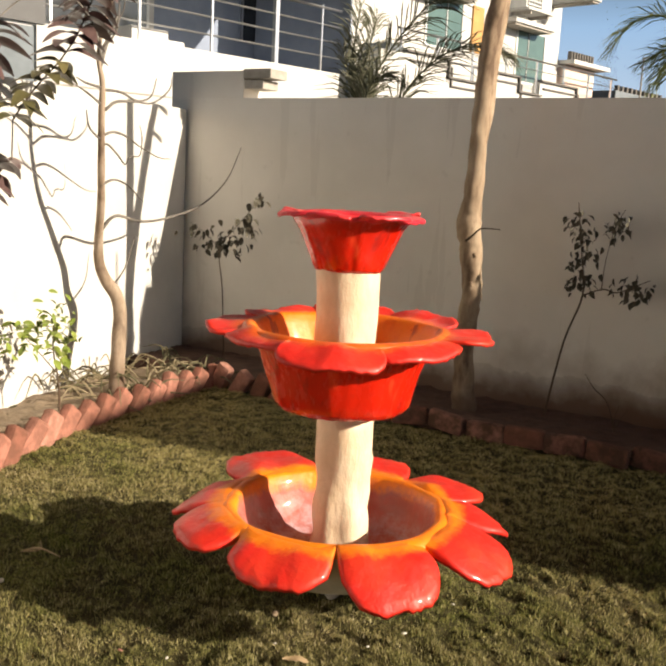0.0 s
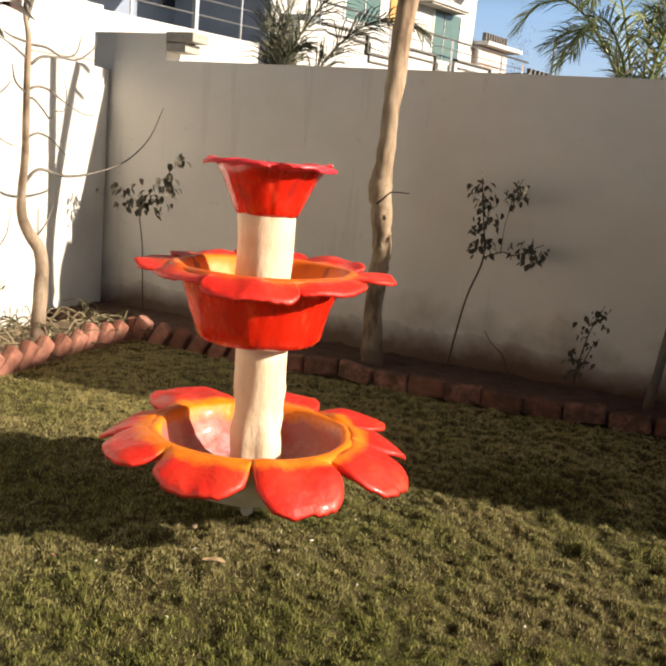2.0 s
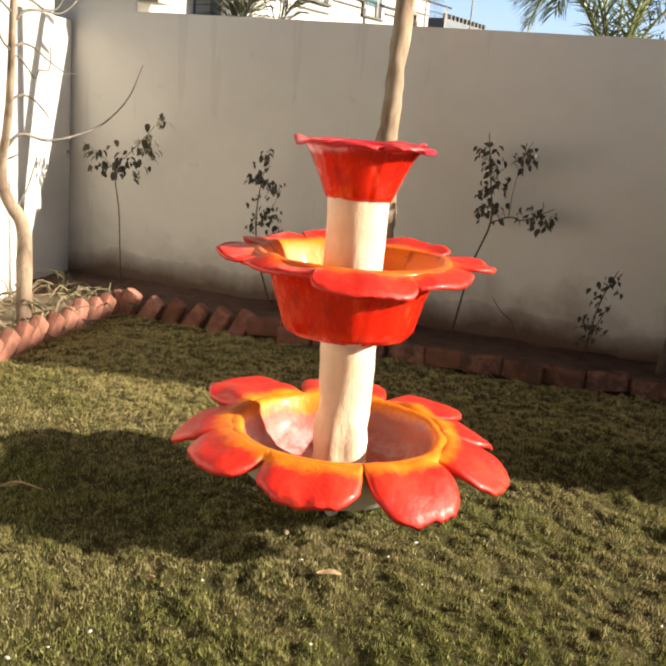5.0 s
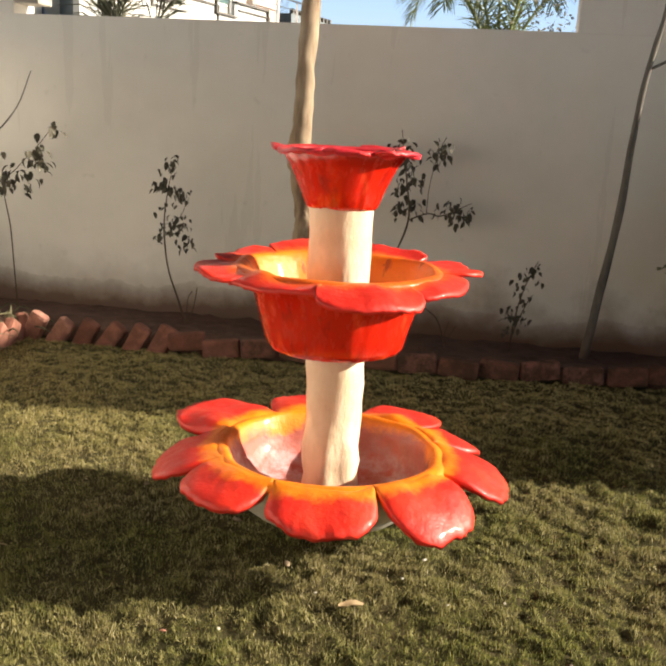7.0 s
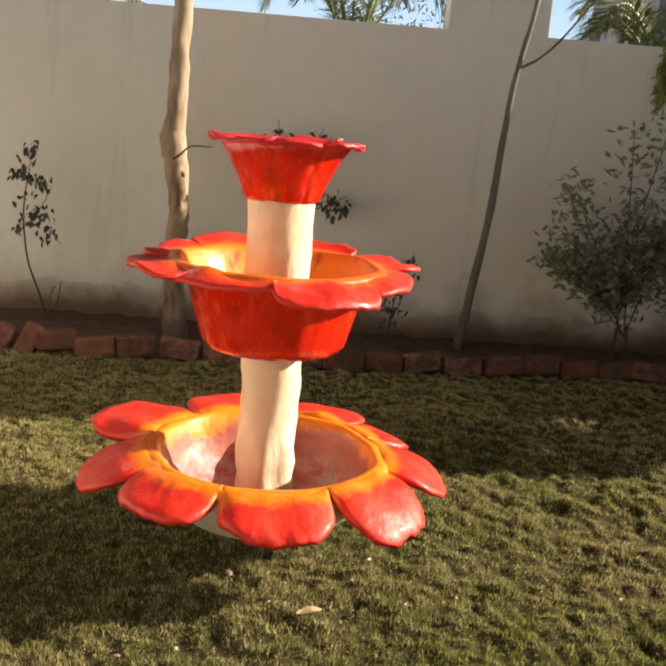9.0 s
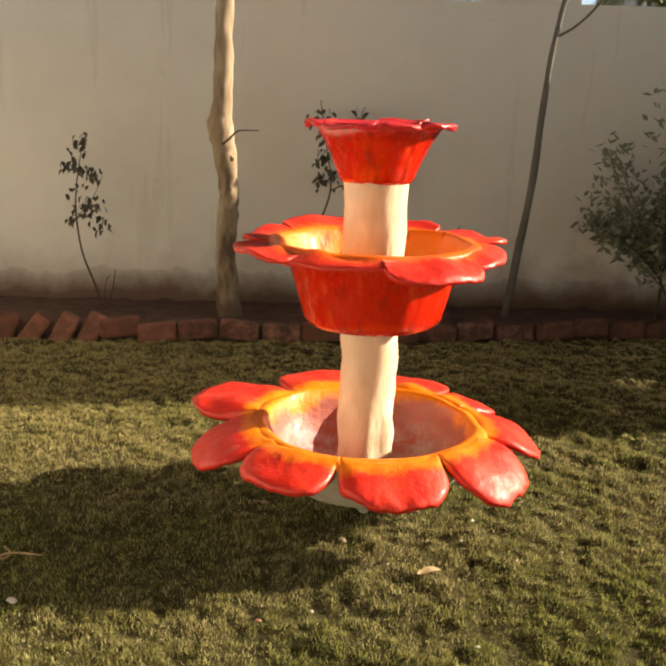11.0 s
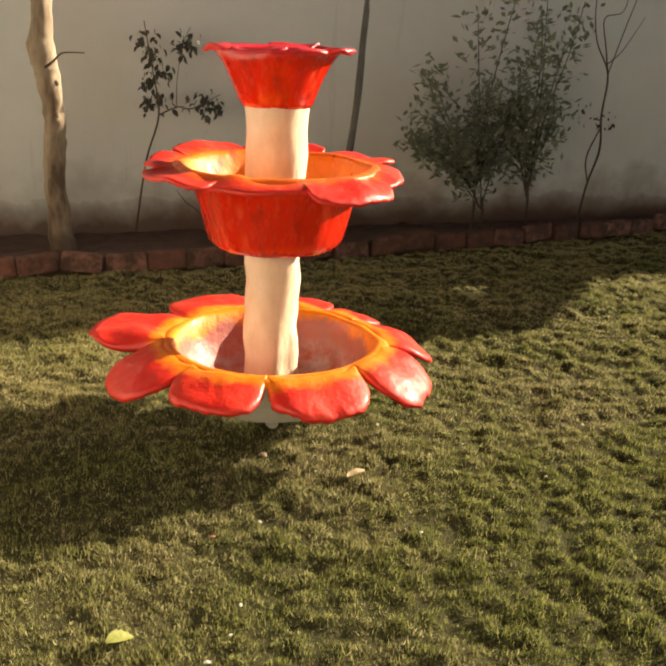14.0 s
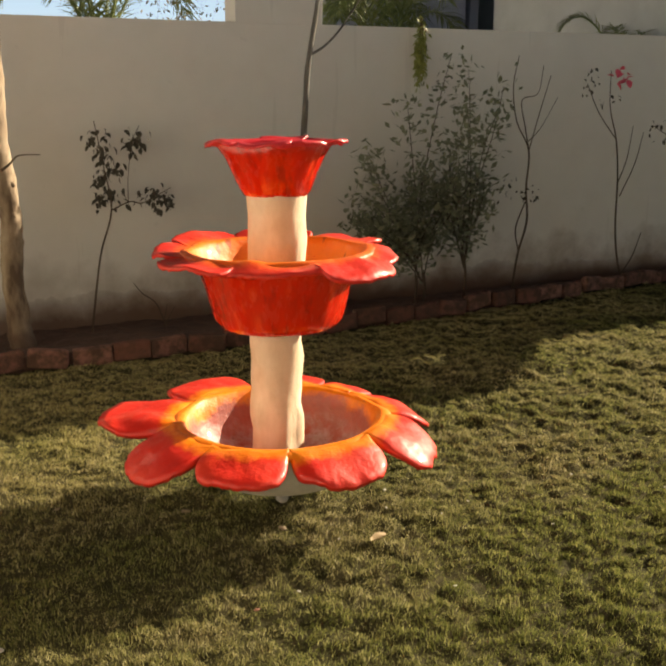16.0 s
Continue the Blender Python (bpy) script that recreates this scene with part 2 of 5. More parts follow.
def grass_blades():
    n = Nodes("grass_blades")
    isl = n.island()
    geo = n.add("ShaderNodeNewGeometry")
    patch = n.add("ShaderNodeTexNoise", Scale=1.3, Detail=5.0)
    n.join(geo.outputs["Position"], patch.inputs["Vector"])
    tuft = n.add("ShaderNodeTexNoise", Scale=9.0, Detail=3.0)
    n.join(geo.outputs["Position"], tuft.inputs["Vector"])
    dry = n.ramp(isl, [(0.0, (0.12, 0.105, 0.042)), (0.5, (0.28, 0.246, 0.108)), (0.85, (0.46, 0.40, 0.20)), (1.0, (0.70, 0.62, 0.42))])
    green = n.ramp(isl, [(0.0, (0.055, 0.068, 0.017)), (0.6, (0.20, 0.212, 0.058)), (1.0, (0.44, 0.415, 0.16))])
    f = n.calc("ADD", n.calc("MULTIPLY", patch.outputs["Fac"], 0.65), n.calc("MULTIPLY", tuft.outputs["Fac"], 0.35))
    spot = n.add("ShaderNodeVectorMath")
    spot.operation = "DISTANCE"
    spot.inputs[1].default_value = (1.1, -1.1, 0.0)
    n.join(geo.outputs["Position"], spot.inputs[0])
    by_place = n.ramp(n.calc("MULTIPLY", spot.outputs["Value"], 0.5), [(0.12, (0.26, 0.26, 0.26)), (0.6, (0, 0, 0))])
    f = n.calc("SUBTRACT", f, by_place)
    f = n.ramp(f, [(0.38, (0, 0, 0)), (0.60, (1, 1, 1))])
    col = n.mix(f, green, dry)
    # paler, drier turf towards the rear bed, ragged border, also lightening the shade there
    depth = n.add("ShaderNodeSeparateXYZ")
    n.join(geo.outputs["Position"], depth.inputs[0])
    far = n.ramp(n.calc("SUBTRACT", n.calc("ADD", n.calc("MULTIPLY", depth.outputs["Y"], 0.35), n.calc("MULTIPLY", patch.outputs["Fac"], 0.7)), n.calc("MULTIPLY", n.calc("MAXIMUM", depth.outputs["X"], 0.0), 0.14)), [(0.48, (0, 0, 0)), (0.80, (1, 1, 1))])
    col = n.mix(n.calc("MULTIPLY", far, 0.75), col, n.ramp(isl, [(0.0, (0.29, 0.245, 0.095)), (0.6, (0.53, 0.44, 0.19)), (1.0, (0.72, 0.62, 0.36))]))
    n.color(col).gloss(0.65, 0, 0.12)
    n.glow_through(col, 0.35)
    return n.mat


def brick_clay(name="terracotta_brick", cake=0.85, shade=1.0):
    """Fired clay, each brick its own shade, with soil splashed and grown on it; cake and shade also paint in the rear
    row's shade.
    """
    n = Nodes(name)
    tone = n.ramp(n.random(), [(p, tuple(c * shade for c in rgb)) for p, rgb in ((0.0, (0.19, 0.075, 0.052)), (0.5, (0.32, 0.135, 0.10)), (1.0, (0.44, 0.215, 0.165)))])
    geo = n.add("ShaderNodeNewGeometry")
    dirt = n.add("ShaderNodeTexNoise", Scale=14.0, Detail=5.0, Roughness=0.65)
    n.join(geo.outputs["Position"], dirt.inputs["Vector"])
    mud_shade = n.ramp(dirt.outputs["Fac"], [(0.36, (0, 0, 0)), (0.58, (1, 1, 1))])
    fine = n.noise(70, 3)
    col = n.mix(n.calc("MULTIPLY", mud_shade, cake), tone, (0.060, 0.036, 0.024))
    col = n.mix(n.calc("MULTIPLY", fine, 0.3), col, (0.20, 0.10, 0.07))
    n.color(col).gloss(0.9, 0, 0.2).bump(n.calc("ADD", fine, dirt.outputs["Fac"]), 0.5, 0.006)
    return n.mat


M = {}
M["wall"] = wall_paint()
M["white_wall"] = plain("white_wall_paint", (0.46, 0.46, 0.45), (0.58, 0.58, 0.565), 2.0, 0.8, 0.15, 120)
# kept darker than real whitewash to cut the light bounced off it
M["lime_wall"] = plain("dim_whitewash", (0.45, 0.445, 0.43), (0.56, 0.555, 0.535), 2.0, 0.85, 0.2, 120)
M["concrete"] = plain("raw_concrete", (0.26, 0.24, 0.21), (0.42, 0.39, 0.35), 12, 0.9, 0.4, 90)
M["grey_house"] = plain("slate_grey_render", (0.200, 0.245, 0.335), (0.255, 0.305, 0.400), 3, 0.8, 0.15, 80)
M["porch"] = plain("dusty_blue_grey_paint", (0.12, 0.145, 0.165), (0.17, 0.20, 0.225), 3, 0.8, 0.15, 80)
M["lavender"] = plain("lavender_grey_render", (0.30, 0.31, 0.39), (0.38, 0.39, 0.47), 3, 0.8, 0.15, 80)
M["dark_coping"] = plain("dark_grey_coping", (0.085, 0.080, 0.075), (0.16, 0.15, 0.14), 10, 0.85, 0.3, 80)
M["ochre"] = plain("ochre_paint", (0.42, 0.22, 0.07), (0.54, 0.30, 0.10), 4, 0.7, 0.15, 60)
M["peach"] = plain("peach_render", (0.62, 0.47, 0.40), (0.70, 0.56, 0.49), 4, 0.8, 0.15, 60)
M["steel"] = plain("brushed_steel", (0.55, 0.56, 0.58), (0.72, 0.73, 0.75), 20, 0.28, 0.05, 150, 1.0)
M["frame"] = plain("white_frame", (0.65, 0.67, 0.66), (0.78, 0.80, 0.79), 8, 0.4, 0.05, 60)
M["dark"] = plain("dark_opening", (0.018, 0.020, 0.024), (0.035, 0.038, 0.042), 4, 0.5, 0.05, 60)
M["soil"] = plain("flower_bed_soil", (0.055, 0.026, 0.017), (0.13, 0.064, 0.042), 9, 0.95, 0.9, 45, 0.0, 0.02)
M["dry_soil"] = plain("dry_bed_soil", (0.15, 0.105, 0.065), (0.33, 0.25, 0.17), 7, 0.95, 0.8, 50, 0.0, 0.015)
M["lawn"] = lawn_soil()
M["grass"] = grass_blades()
M["cream"] = plaster("cream_plaster", (0.61, 0.47, 0.31), (0.75, 0.62, 0.46))
M["foot"] = plain("grey_white_plaster", (0.44, 0.40, 0.35), (0.64, 0.60, 0.54), 8, 0.7, 0.3, 50)
M["low_paint"] = flower_paint("lower_flower_paint", [(0.336, (0.36, 0.105, 0.085)), (0.345, (0.82, 0.23, 0.010)), (0.410, (0.84, 0.21, 0.010)), (0.446, (0.70, 0.022, 0.014))], 0.42, True)
M["mid_paint"] = flower_paint("middle_flower_paint", [(0.232, (0.66, 0.34, 0.25)), (0.258, (0.82, 0.24, 0.02)), (0.318, (0.82, 0.17, 0.010)), (0.378, (0.70, 0.026, 0.018))], 0.40, False, 0.75)
M["top_paint"] = flower_paint("top_flower_paint", [(0.10, (0.45, 0.03, 0.04)), (0.15, (0.50, 0.025, 0.035)), (0.18, (0.58, 0.025, 0.04)), (0.22, (0.64, 0.03, 0.05))])
M["red"] = drip_paint("red_gloss_paint", (0.58, 0.016, 0.006), (0.36, 0.011, 0.006), (0.72, 0.055, 0.02))
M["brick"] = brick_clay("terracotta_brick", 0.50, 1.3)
# darker copies for the rear row, its shade put into the colour
M["shaded_brick"] = brick_clay("shaded_terracotta_brick", 0.50, 1.15)
M["deep_shade_brick"] = brick_clay("deep_shade_caked_brick", 0.92, 0.72)
M["trunk"] = bark("tan_smooth_bark", (0.13, 0.085, 0.056), (0.32, 0.235, 0.160), (0.50, 0.40, 0.29))
M["pale_bark"] = bark("pale_smooth_bark", (0.15, 0.105, 0.075), (0.31, 0.235, 0.17), (0.48, 0.40, 0.32))
M["grey_bark"] = bark("grey_bark", (0.075, 0.068, 0.060), (0.15, 0.135, 0.12), (0.24, 0.22, 0.19))
M["stem"] = bark("brown_stem", (0.05, 0.036, 0.024), (0.10, 0.075, 0.05), (0.16, 0.12, 0.08))
M["leaf_dark"] = varied("dark_rose_leaf", [(0.0, (0.040, 0.037, 0.026)), (0.6, (0.075, 0.066, 0.046)), (1.0, (0.13, 0.110, 0.080))], 0.65, spec=0.25)
M["leaf_red"] = varied("bronze_red_leaf", [(0.0, (0.075, 0.042, 0.042)), (0.6, (0.13, 0.082, 0.080)), (1.0, (0.23, 0.155, 0.135))], 0.38)
M["leaf_olive"] = varied("olive_leaf", [(0.0, (0.055, 0.056, 0.025)), (1.0, (0.16, 0.135, 0.060))], 0.4)
M["leaf_green"] = varied("bright_green_leaf", [(0.0, (0.10, 0.15, 0.025)), (0.6, (0.19, 0.25, 0.045)), (1.0, (0.30, 0.34, 0.09))], 0.4)
M["bush"] = varied("shrub_leaf", [(0.0, (0.12, 0.135, 0.080)), (0.7, (0.22, 0.235, 0.145)), (1.0, (0.36, 0.36, 0.24))], 0.5, by_object=False)
M["leaf_lime"] = varied("lime_creeper_leaf", [(0.0, (0.14, 0.17, 0.03)), (1.0, (0.34, 0.34, 0.09))], 0.45, by_object=False)
M["palm"] = varied("palm_frond", [(0.0, (0.07, 0.105, 0.028)), (0.6, (0.15, 0.19, 0.055)), (1.0, (0.30, 0.31, 0.12))], 0.45, by_object=False)
M["grey_palm"] = varied("dusty_palm_frond", [(0.0, (0.045, 0.055, 0.030)), (0.6, (0.085, 0.09, 0.055)), (1.0, (0.17, 0.16, 0.11))], 0.6, by_object=False)
M["dry"] = varied("dry_stalks", [(0.0, (0.035, 0.042, 0.016)), (0.5, (0.10, 0.085, 0.042)), (1.0, (0.34, 0.27, 0.17))], 0.8, by_object=False)
M["dry_leaf"] = plain("dry_leaf", (0.27, 0.18, 0.09), (0.46, 0.34, 0.20), 20, 0.7, 0.3, 80)
M["fallen_green"] = plain("fading_green_leaf", (0.15, 0.17, 0.035), (0.34, 0.33, 0.10), 40, 0.5, 0.3, 80)
M["chip"] = plain("white_chip", (0.42, 0.40, 0.35), (0.68, 0.65, 0.58), 20, 0.7, 0.3, 80)
M["purple"] = plain("purple_foil", (0.05, 0.038, 0.07), (0.24, 0.21, 0.30), 60, 0.4, 0.2, 80)
M["pink"] = plain("pink_petal", (0.70, 0.06, 0.12), (0.82, 0.14, 0.20), 20, 0.5, 0.2, 80)


def glass(name, tint):
    n = Nodes(name)
    n.color(n.ramp(n.noise(1.5, 3), [(0.35, tint), (0.65, tuple(c * 1.25 for c in tint))])).gloss(0.08, 0, 0.8)
    return n.mat


M["dusty_glass"] = glass("dusty_grey_glass", (0.16, 0.17, 0.16))
M["green_glass"] = glass("green_tinted_glass", (0.085, 0.14, 0.13))
M["dark_glass"] = glass("dark_glass", (0.02, 0.024, 0.03))


# ---- building blocks ----
def part(name, bm, material, parent=None, label="", smooth=False):
    me = bpy.data.meshes.new(name)
    bm.to_mesh(me)
    bm.free()
    me.materials.append(material)
    if smooth:
        me.polygons.foreach_set("use_smooth", [True] * len(me.polygons))
    ob = new(name, me)
    ob.parent = parent
    if label:
        tagged(ob, label)
    return ob


def thing(name, place, label, category, group="", kind=""):
    ob = new(name)
    ob.empty_display_size = 0.1
    ob.location = place
    return tagged(ob, label, category, group, kind)


def setting(ob, label, category):
    return tagged(ob, label, category, "", "structure")


def box(bm, lo, hi, bevel=0.0, m=None):
    c = [(a + b) / 2 for a, b in zip(lo, hi)]
    s = [b - a for a, b in zip(lo, hi)]
    vs = bmesh.ops.create_cube(bm, size=1.0, matrix=Matrix.LocRotScale(c, None, s))["verts"]
    if bevel:
        es = list({e for v in vs for e in v.link_edges})
        out = bmesh.ops.bevel(bm, geom=es, offset=bevel, segments=2, affect="EDGES", profile=0.6)
        vs = list({v for f in out["faces"] for v in f.verts} | {v for v in vs if v.is_valid})
    if m is not None:
        bmesh.ops.transform(bm, matrix=m, verts=vs)
    return bm


def boxed(lo, hi, bevel=0.0):
    return box(bmesh.new(), lo, hi, bevel)


def smooth_path(points, steps=5):
    """Catmull-Rom through the points; the last number of each is the radius."""
    p = [np.array(q, float) for q in points]
    p = [2 * p[0] - p[1]] + p + [2 * p[-1] - p[-2]]
    out = []
    for i in range(1, len(p) - 2):
        for k in range(steps):
            t = k / steps
            out.append(0.5 * (2 * p[i] + (p[i + 1] - p[i - 1]) * t + (2 * p[i - 1] - 5 * p[i] + 4 * p[i + 1] - p[i + 2]) * t * t
                              + (3 * p[i] - p[i - 1] - 3 * p[i + 1] + p[i + 2]) * t ** 3))
    out.append(p[-2])
    return out


def tube(bm, points, sides=8, lump=0.0, steps=5, seed=0.0):
    """A limb along points (x, y, z, radius)."""
    path = smooth_path(points, steps) if steps > 1 else [np.array(q, float) for q in points]
    rings, prev = [], None
    for i, q in enumerate(path):
        a, b = path[max(i - 1, 0)][:3], path[min(i + 1, len(path) - 1)][:3]
        d = Vector(b - a).normalized()
        side = Vector((1, 0, 0)) if prev is None else prev
        if abs(side.dot(d)) > 0.95:
            side = Vector((0, 1, 0))
        side = (side - d * side.dot(d)).normalized()
        prev, up = side, d.cross(side)
        ring = []
        for k in range(sides):
            w = 2 * math.pi * k / sides
            r = max(q[3], 0.0006)
            if lump:
                r *= 1 + lump * noise.noise(Vector((math.cos(w) * 1.3 + seed, math.sin(w) * 1.3, i * 0.35 + seed)))
            ring.append(bm.verts.new(Vector(q[:3]) + (side * math.cos(w) + up * math.sin(w)) * r))
        rings.append(ring)
    for a, b in zip(rings, rings[1:]):
        for k in range(sides):
            bm.faces.new((a[k], a[(k + 1) % sides], b[(k + 1) % sides], b[k]))
    bm.faces.new(rings[0][::-1])
    bm.faces.new(rings[-1])
    return bm


def lathe(bm, profile, seg=64, lump=0.0, scale=4.0, seed=0.0, open_end=False, flute=0.0):
    """A body of revolution round z from a profile of (radius, height), with hand-pressed upright flutes."""
    rings = []
    for r, z in profile:
        ring = []
        for k in range(seg):
            w = 2 * math.pi * k / seg
            if flute:
                k_r = 1 + flute * (0.75 * noise.noise(Vector((math.cos(w) * 2.2 + seed, math.sin(w) * 2.2, z * 1.5))) + 0.45 * noise.noise(Vector((math.cos(w) * 6.0, math.sin(w) * 6.0 + seed, z * 2.5))))
            else:
                k_r = 1.0
            p = Vector((r * k_r * math.cos(w), r * k_r * math.sin(w), z))
            if lump:
                q = p * scale + Vector((seed, seed, seed))
                p += Vector((math.cos(w), math.sin(w), 0.35)) * lump * noise.noise(q)
            ring.append(bm.verts.new(p))
        rings.append(ring)
    for a, b in zip(rings, rings[1:]):
        for k in range(seg):
            bm.faces.new((a[k], a[(k + 1) % seg], b[(k + 1) % seg], b[k]))
    if not open_end:
        bm.faces.new(rings[-1])
        bm.faces.new(rings[0][::-1])
        bmesh.ops.recalc_face_normals(bm, faces=bm.faces[:])
    return bm


def petal_mesh(angle, half, r0, length, z0, rise, droop, thick, curl, seed, web=0.068, power=2.9, side_roll=0.0):
    """One moulded petal: a rounded lobe that runs out from the rim, with a thick uneven lip."""
    bm = bmesh.new()
    na, nu = 30, 11
    top, low = [], []
    for i in range(na + 1):
        a = -1 + 2 * i / na
        ragged = 0.08 * noise.noise(Vector((a * 1.7, seed, 0.3))) + 0.05 * noise.noise(Vector((a * 7.0, seed, 1.3))) + 0.025 * noise.noise(Vector((a * 17.0, seed, 2.3)))
        reach = web + (length - web) * (max(1 - abs(a) ** power, 0.0) ** 0.6) * (1 + ragged)
        rt, rl = [], []
        for j in range(nu + 1):
            u = j / nu
            r = r0 - 0.016 + u * (reach + 0.016)
            swell = 1.06 - 0.06 * u
            w = angle + half * a * swell
            far = min(max((r - r0 + 0.03) / (length + 0.03), 0.0), 1.2)
            z = z0 + rise * math.sin(far * 1.7) - droop * far ** 2.1 + curl * (a * a) * u - side_roll * a ** 4 * u
            z += 0.018 * noise.noise(Vector((r * 8 * math.cos(w), r * 8 * math.sin(w), z0 * 9))) + 0.003 * noise.noise(Vector((r * 24 * math.cos(w), r * 24 * math.sin(w), z0 * 9)))
            # all petals share one rolled rim before they part
            own = min(max((r - r0 + 0.01) / (web * 0.95), 0.0), 1.0)
            own = own * own * (3 - 2 * own)
            roll = z0 + rise * 0.45 - 0.25 * max(r - r0, 0.0) * (1 if rise > 0.011 else 0.35) + 0.0012 * math.sin(seed * 7.0)
            roll += 0.018 * noise.noise(Vector((r * 8 * math.cos(w), r * 8 * math.sin(w), z0 * 9)))
            z = roll + (z - roll) * own
            if j == nu:
                z += 0.006 * noise.noise(Vector((a * 14.0, seed, 5.3))) - 0.003
            if j == 0:
                z -= 0.012
            p = Vector((r * math.cos(w), r * math.sin(w), z))
            rt.append(bm.verts.new(p))
            t = thick * (1.0 - 0.35 * u)
            rl.append(bm.verts.new(p - Vector((0.15 * t * math.cos(w), 0.15 * t * math.sin(w), t))))
        top.append(rt)
        low.append(rl)
    for g, flip in ((top, False), (low, True)):
        for i in range(na):
            for j in range(nu):
                f = (g[i][j], g[i][j + 1], g[i + 1][j + 1], g[i + 1][j])
                bm.faces.new(f[::-1] if flip else f)
    rim_t = [v for v in top[0]] + [top[i][nu] for i in range(1, na + 1)] + [top[na][j] for j in range(nu - 1, -1, -1)] + [top[i][0] for i in range(na - 1, 0, -1)]
    rim_l = [v for v in low[0]] + [low[i][nu] for i in range(1, na + 1)] + [low[na][j] for j in range(nu - 1, -1, -1)] + [low[i][0] for i in range(na - 1, 0, -1)]
    n = len(rim_t)
    for k in range(n):
        bm.faces.new((rim_t[k], rim_l[k], rim_l[(k + 1) % n], rim_t[(k + 1) % n]))
    bmesh.ops.recalc_face_normals(bm, faces=bm.faces[:])
    return bm


def leaf_data(name, material, length, width, fold=0.25, bend=0.25, rows=4):
    """One leaf along +y, folded on its midrib and bent at the tip."""
    bm = bmesh.new()
    lines = []
    for i in range(rows + 1):
        u = i / rows
        w = width * 0.5 * math.sin(math.pi * min(u * 0.92 + 0.06, 1.0)) ** 0.8
        z = -bend * length * u * u
        lines.append([bm.verts.new((-w, u * length, z + fold * w)), bm.verts.new((0, u * length, z)), bm.verts.new((w, u * length, z + fold * w))])
    for a, b in zip(lines, lines[1:]):
        for k in (0, 1):
            bm.faces.new((a[k], a[k + 1], b[k + 1], b[k]))
    me = bpy.data.meshes.new(name)
    bm.to_mesh(me)
    bm.free()
    me.materials.append(material)
    me.polygons.foreach_set("use_smooth", [True] * len(me.polygons))
    return me


def put_leaf(mesh, parent, place, heading, dip, roll, size):
    ob = new("leaf", mesh)
    ob.parent = parent
    m = Matrix.Translation(Vector(place) - parent.location) @ Euler((radians(dip), radians(roll), radians(heading)), "XYZ").to_matrix().to_4x4()
    ob.matrix_basis = m @ Matrix.Diagonal((size, size, size, 1))
    return ob


# ---- the ground ----
def brick_line_back(x):
    """How far back the brick edging of the rear flower bed runs."""
    return 2.27 + 0.16 * max(0.0, x - 0.4) + 0.02 * math.sin(x * 1.7)


def brick_line_left(y):
    """Where the brick edging of the side flower bed runs."""
    return -2.05 - 0.40 * (1 - math.exp(-max(y - 0.2, 0.0) * 0.95))


def lattice(x, y, scale, seed):
    """Smooth random heights, -1 to 1, for arrays of places."""
    table = np.random.default_rng(seed).uniform(-1, 1, (256, 256))
    u, v = np.asarray(x, float) * scale + 500.0, np.asarray(y, float) * scale + 500.0
    i, j = np.floor(u).astype(int), np.floor(v).astype(int)
    a, b = u - i, v - j
    a, b = a * a * (3 - 2 * a), b * b * (3 - 2 * b)
    i0, i1, j0, j1 = i % 256, (i + 1) % 256, j % 256, (j + 1) % 256
    return (table[i0, j0] * (1 - a) + table[i1, j0] * a) * (1 - b) + (table[i0, j1] * (1 - a) + table[i1, j1] * a) * b


def lawn_height(x, y):
    """Tufts and hollows of the lawn."""
    x, y = np.asarray(x, float), np.asarray(y, float)
    side = np.clip(0.75 + 0.20 * x, 0.5, 1.15)
    return 0.008 * lattice(x, y, 2.2, 1) - 0.05 * np.exp(-((x + 1.35) ** 2 + (y + 0.2) ** 2) / 0.7) + 0.03 * np.exp(-((x - 0.25) ** 2 + (y + 0.3) ** 2) / 0.35) + side * (0.011 * lattice(x, y, 9.0, 2) + 0.0115 * lattice(x + 0.3 * y, y, 20.0, 3) + 0.010 * lattice(x, y, 34.0, 4))


def build_ground():
    bm = bmesh.new()
    xs = sorted(set([-900, -200, -60, -25, -12, -8, -5] + [round(-3.4 + 0.024 * i, 3) for i in range(376)] + [6.2, 8, 12, 25, 60, 200, 900]))
    ys = sorted(set([-900, -200, -60, -25, -12, -8] + [round(-5.6 + 0.05 * i, 3) for i in range(52)] + [round(-3.0 + 0.024 * i, 3) for i in range(255)] + [3.4, 5, 8, 12, 25, 60, 200, 900]))
    gx, gy = np.meshgrid(xs, ys, indexing="ij")
    edge = np.clip((gy + 5.5) / 1.2, 0, 1) * np.clip((3.3 - gy) / 0.1, 0, 1) * np.clip((5.55 - gx) / 0.4, 0, 1) * np.clip((gx + 3.4) / 0.3, 0, 1)
    gz = -0.03 + edge * (lawn_height(gx, gy) + 0.020)
    grid = [[bm.verts.new((x, y, gz[i, j])) for j, y in enumerate(ys)] for i, x in enumerate(xs)]
    for i in range(len(xs) - 1):
        for j in range(len(ys) - 1):
            bm.faces.new((grid[i][j], grid[i + 1][j], grid[i + 1][j + 1], grid[i][j + 1]))
    return setting(part("ground", bm, M["lawn"], smooth=True), "uneven mown lawn soil under short dry winter grass", "ground")


build_ground()


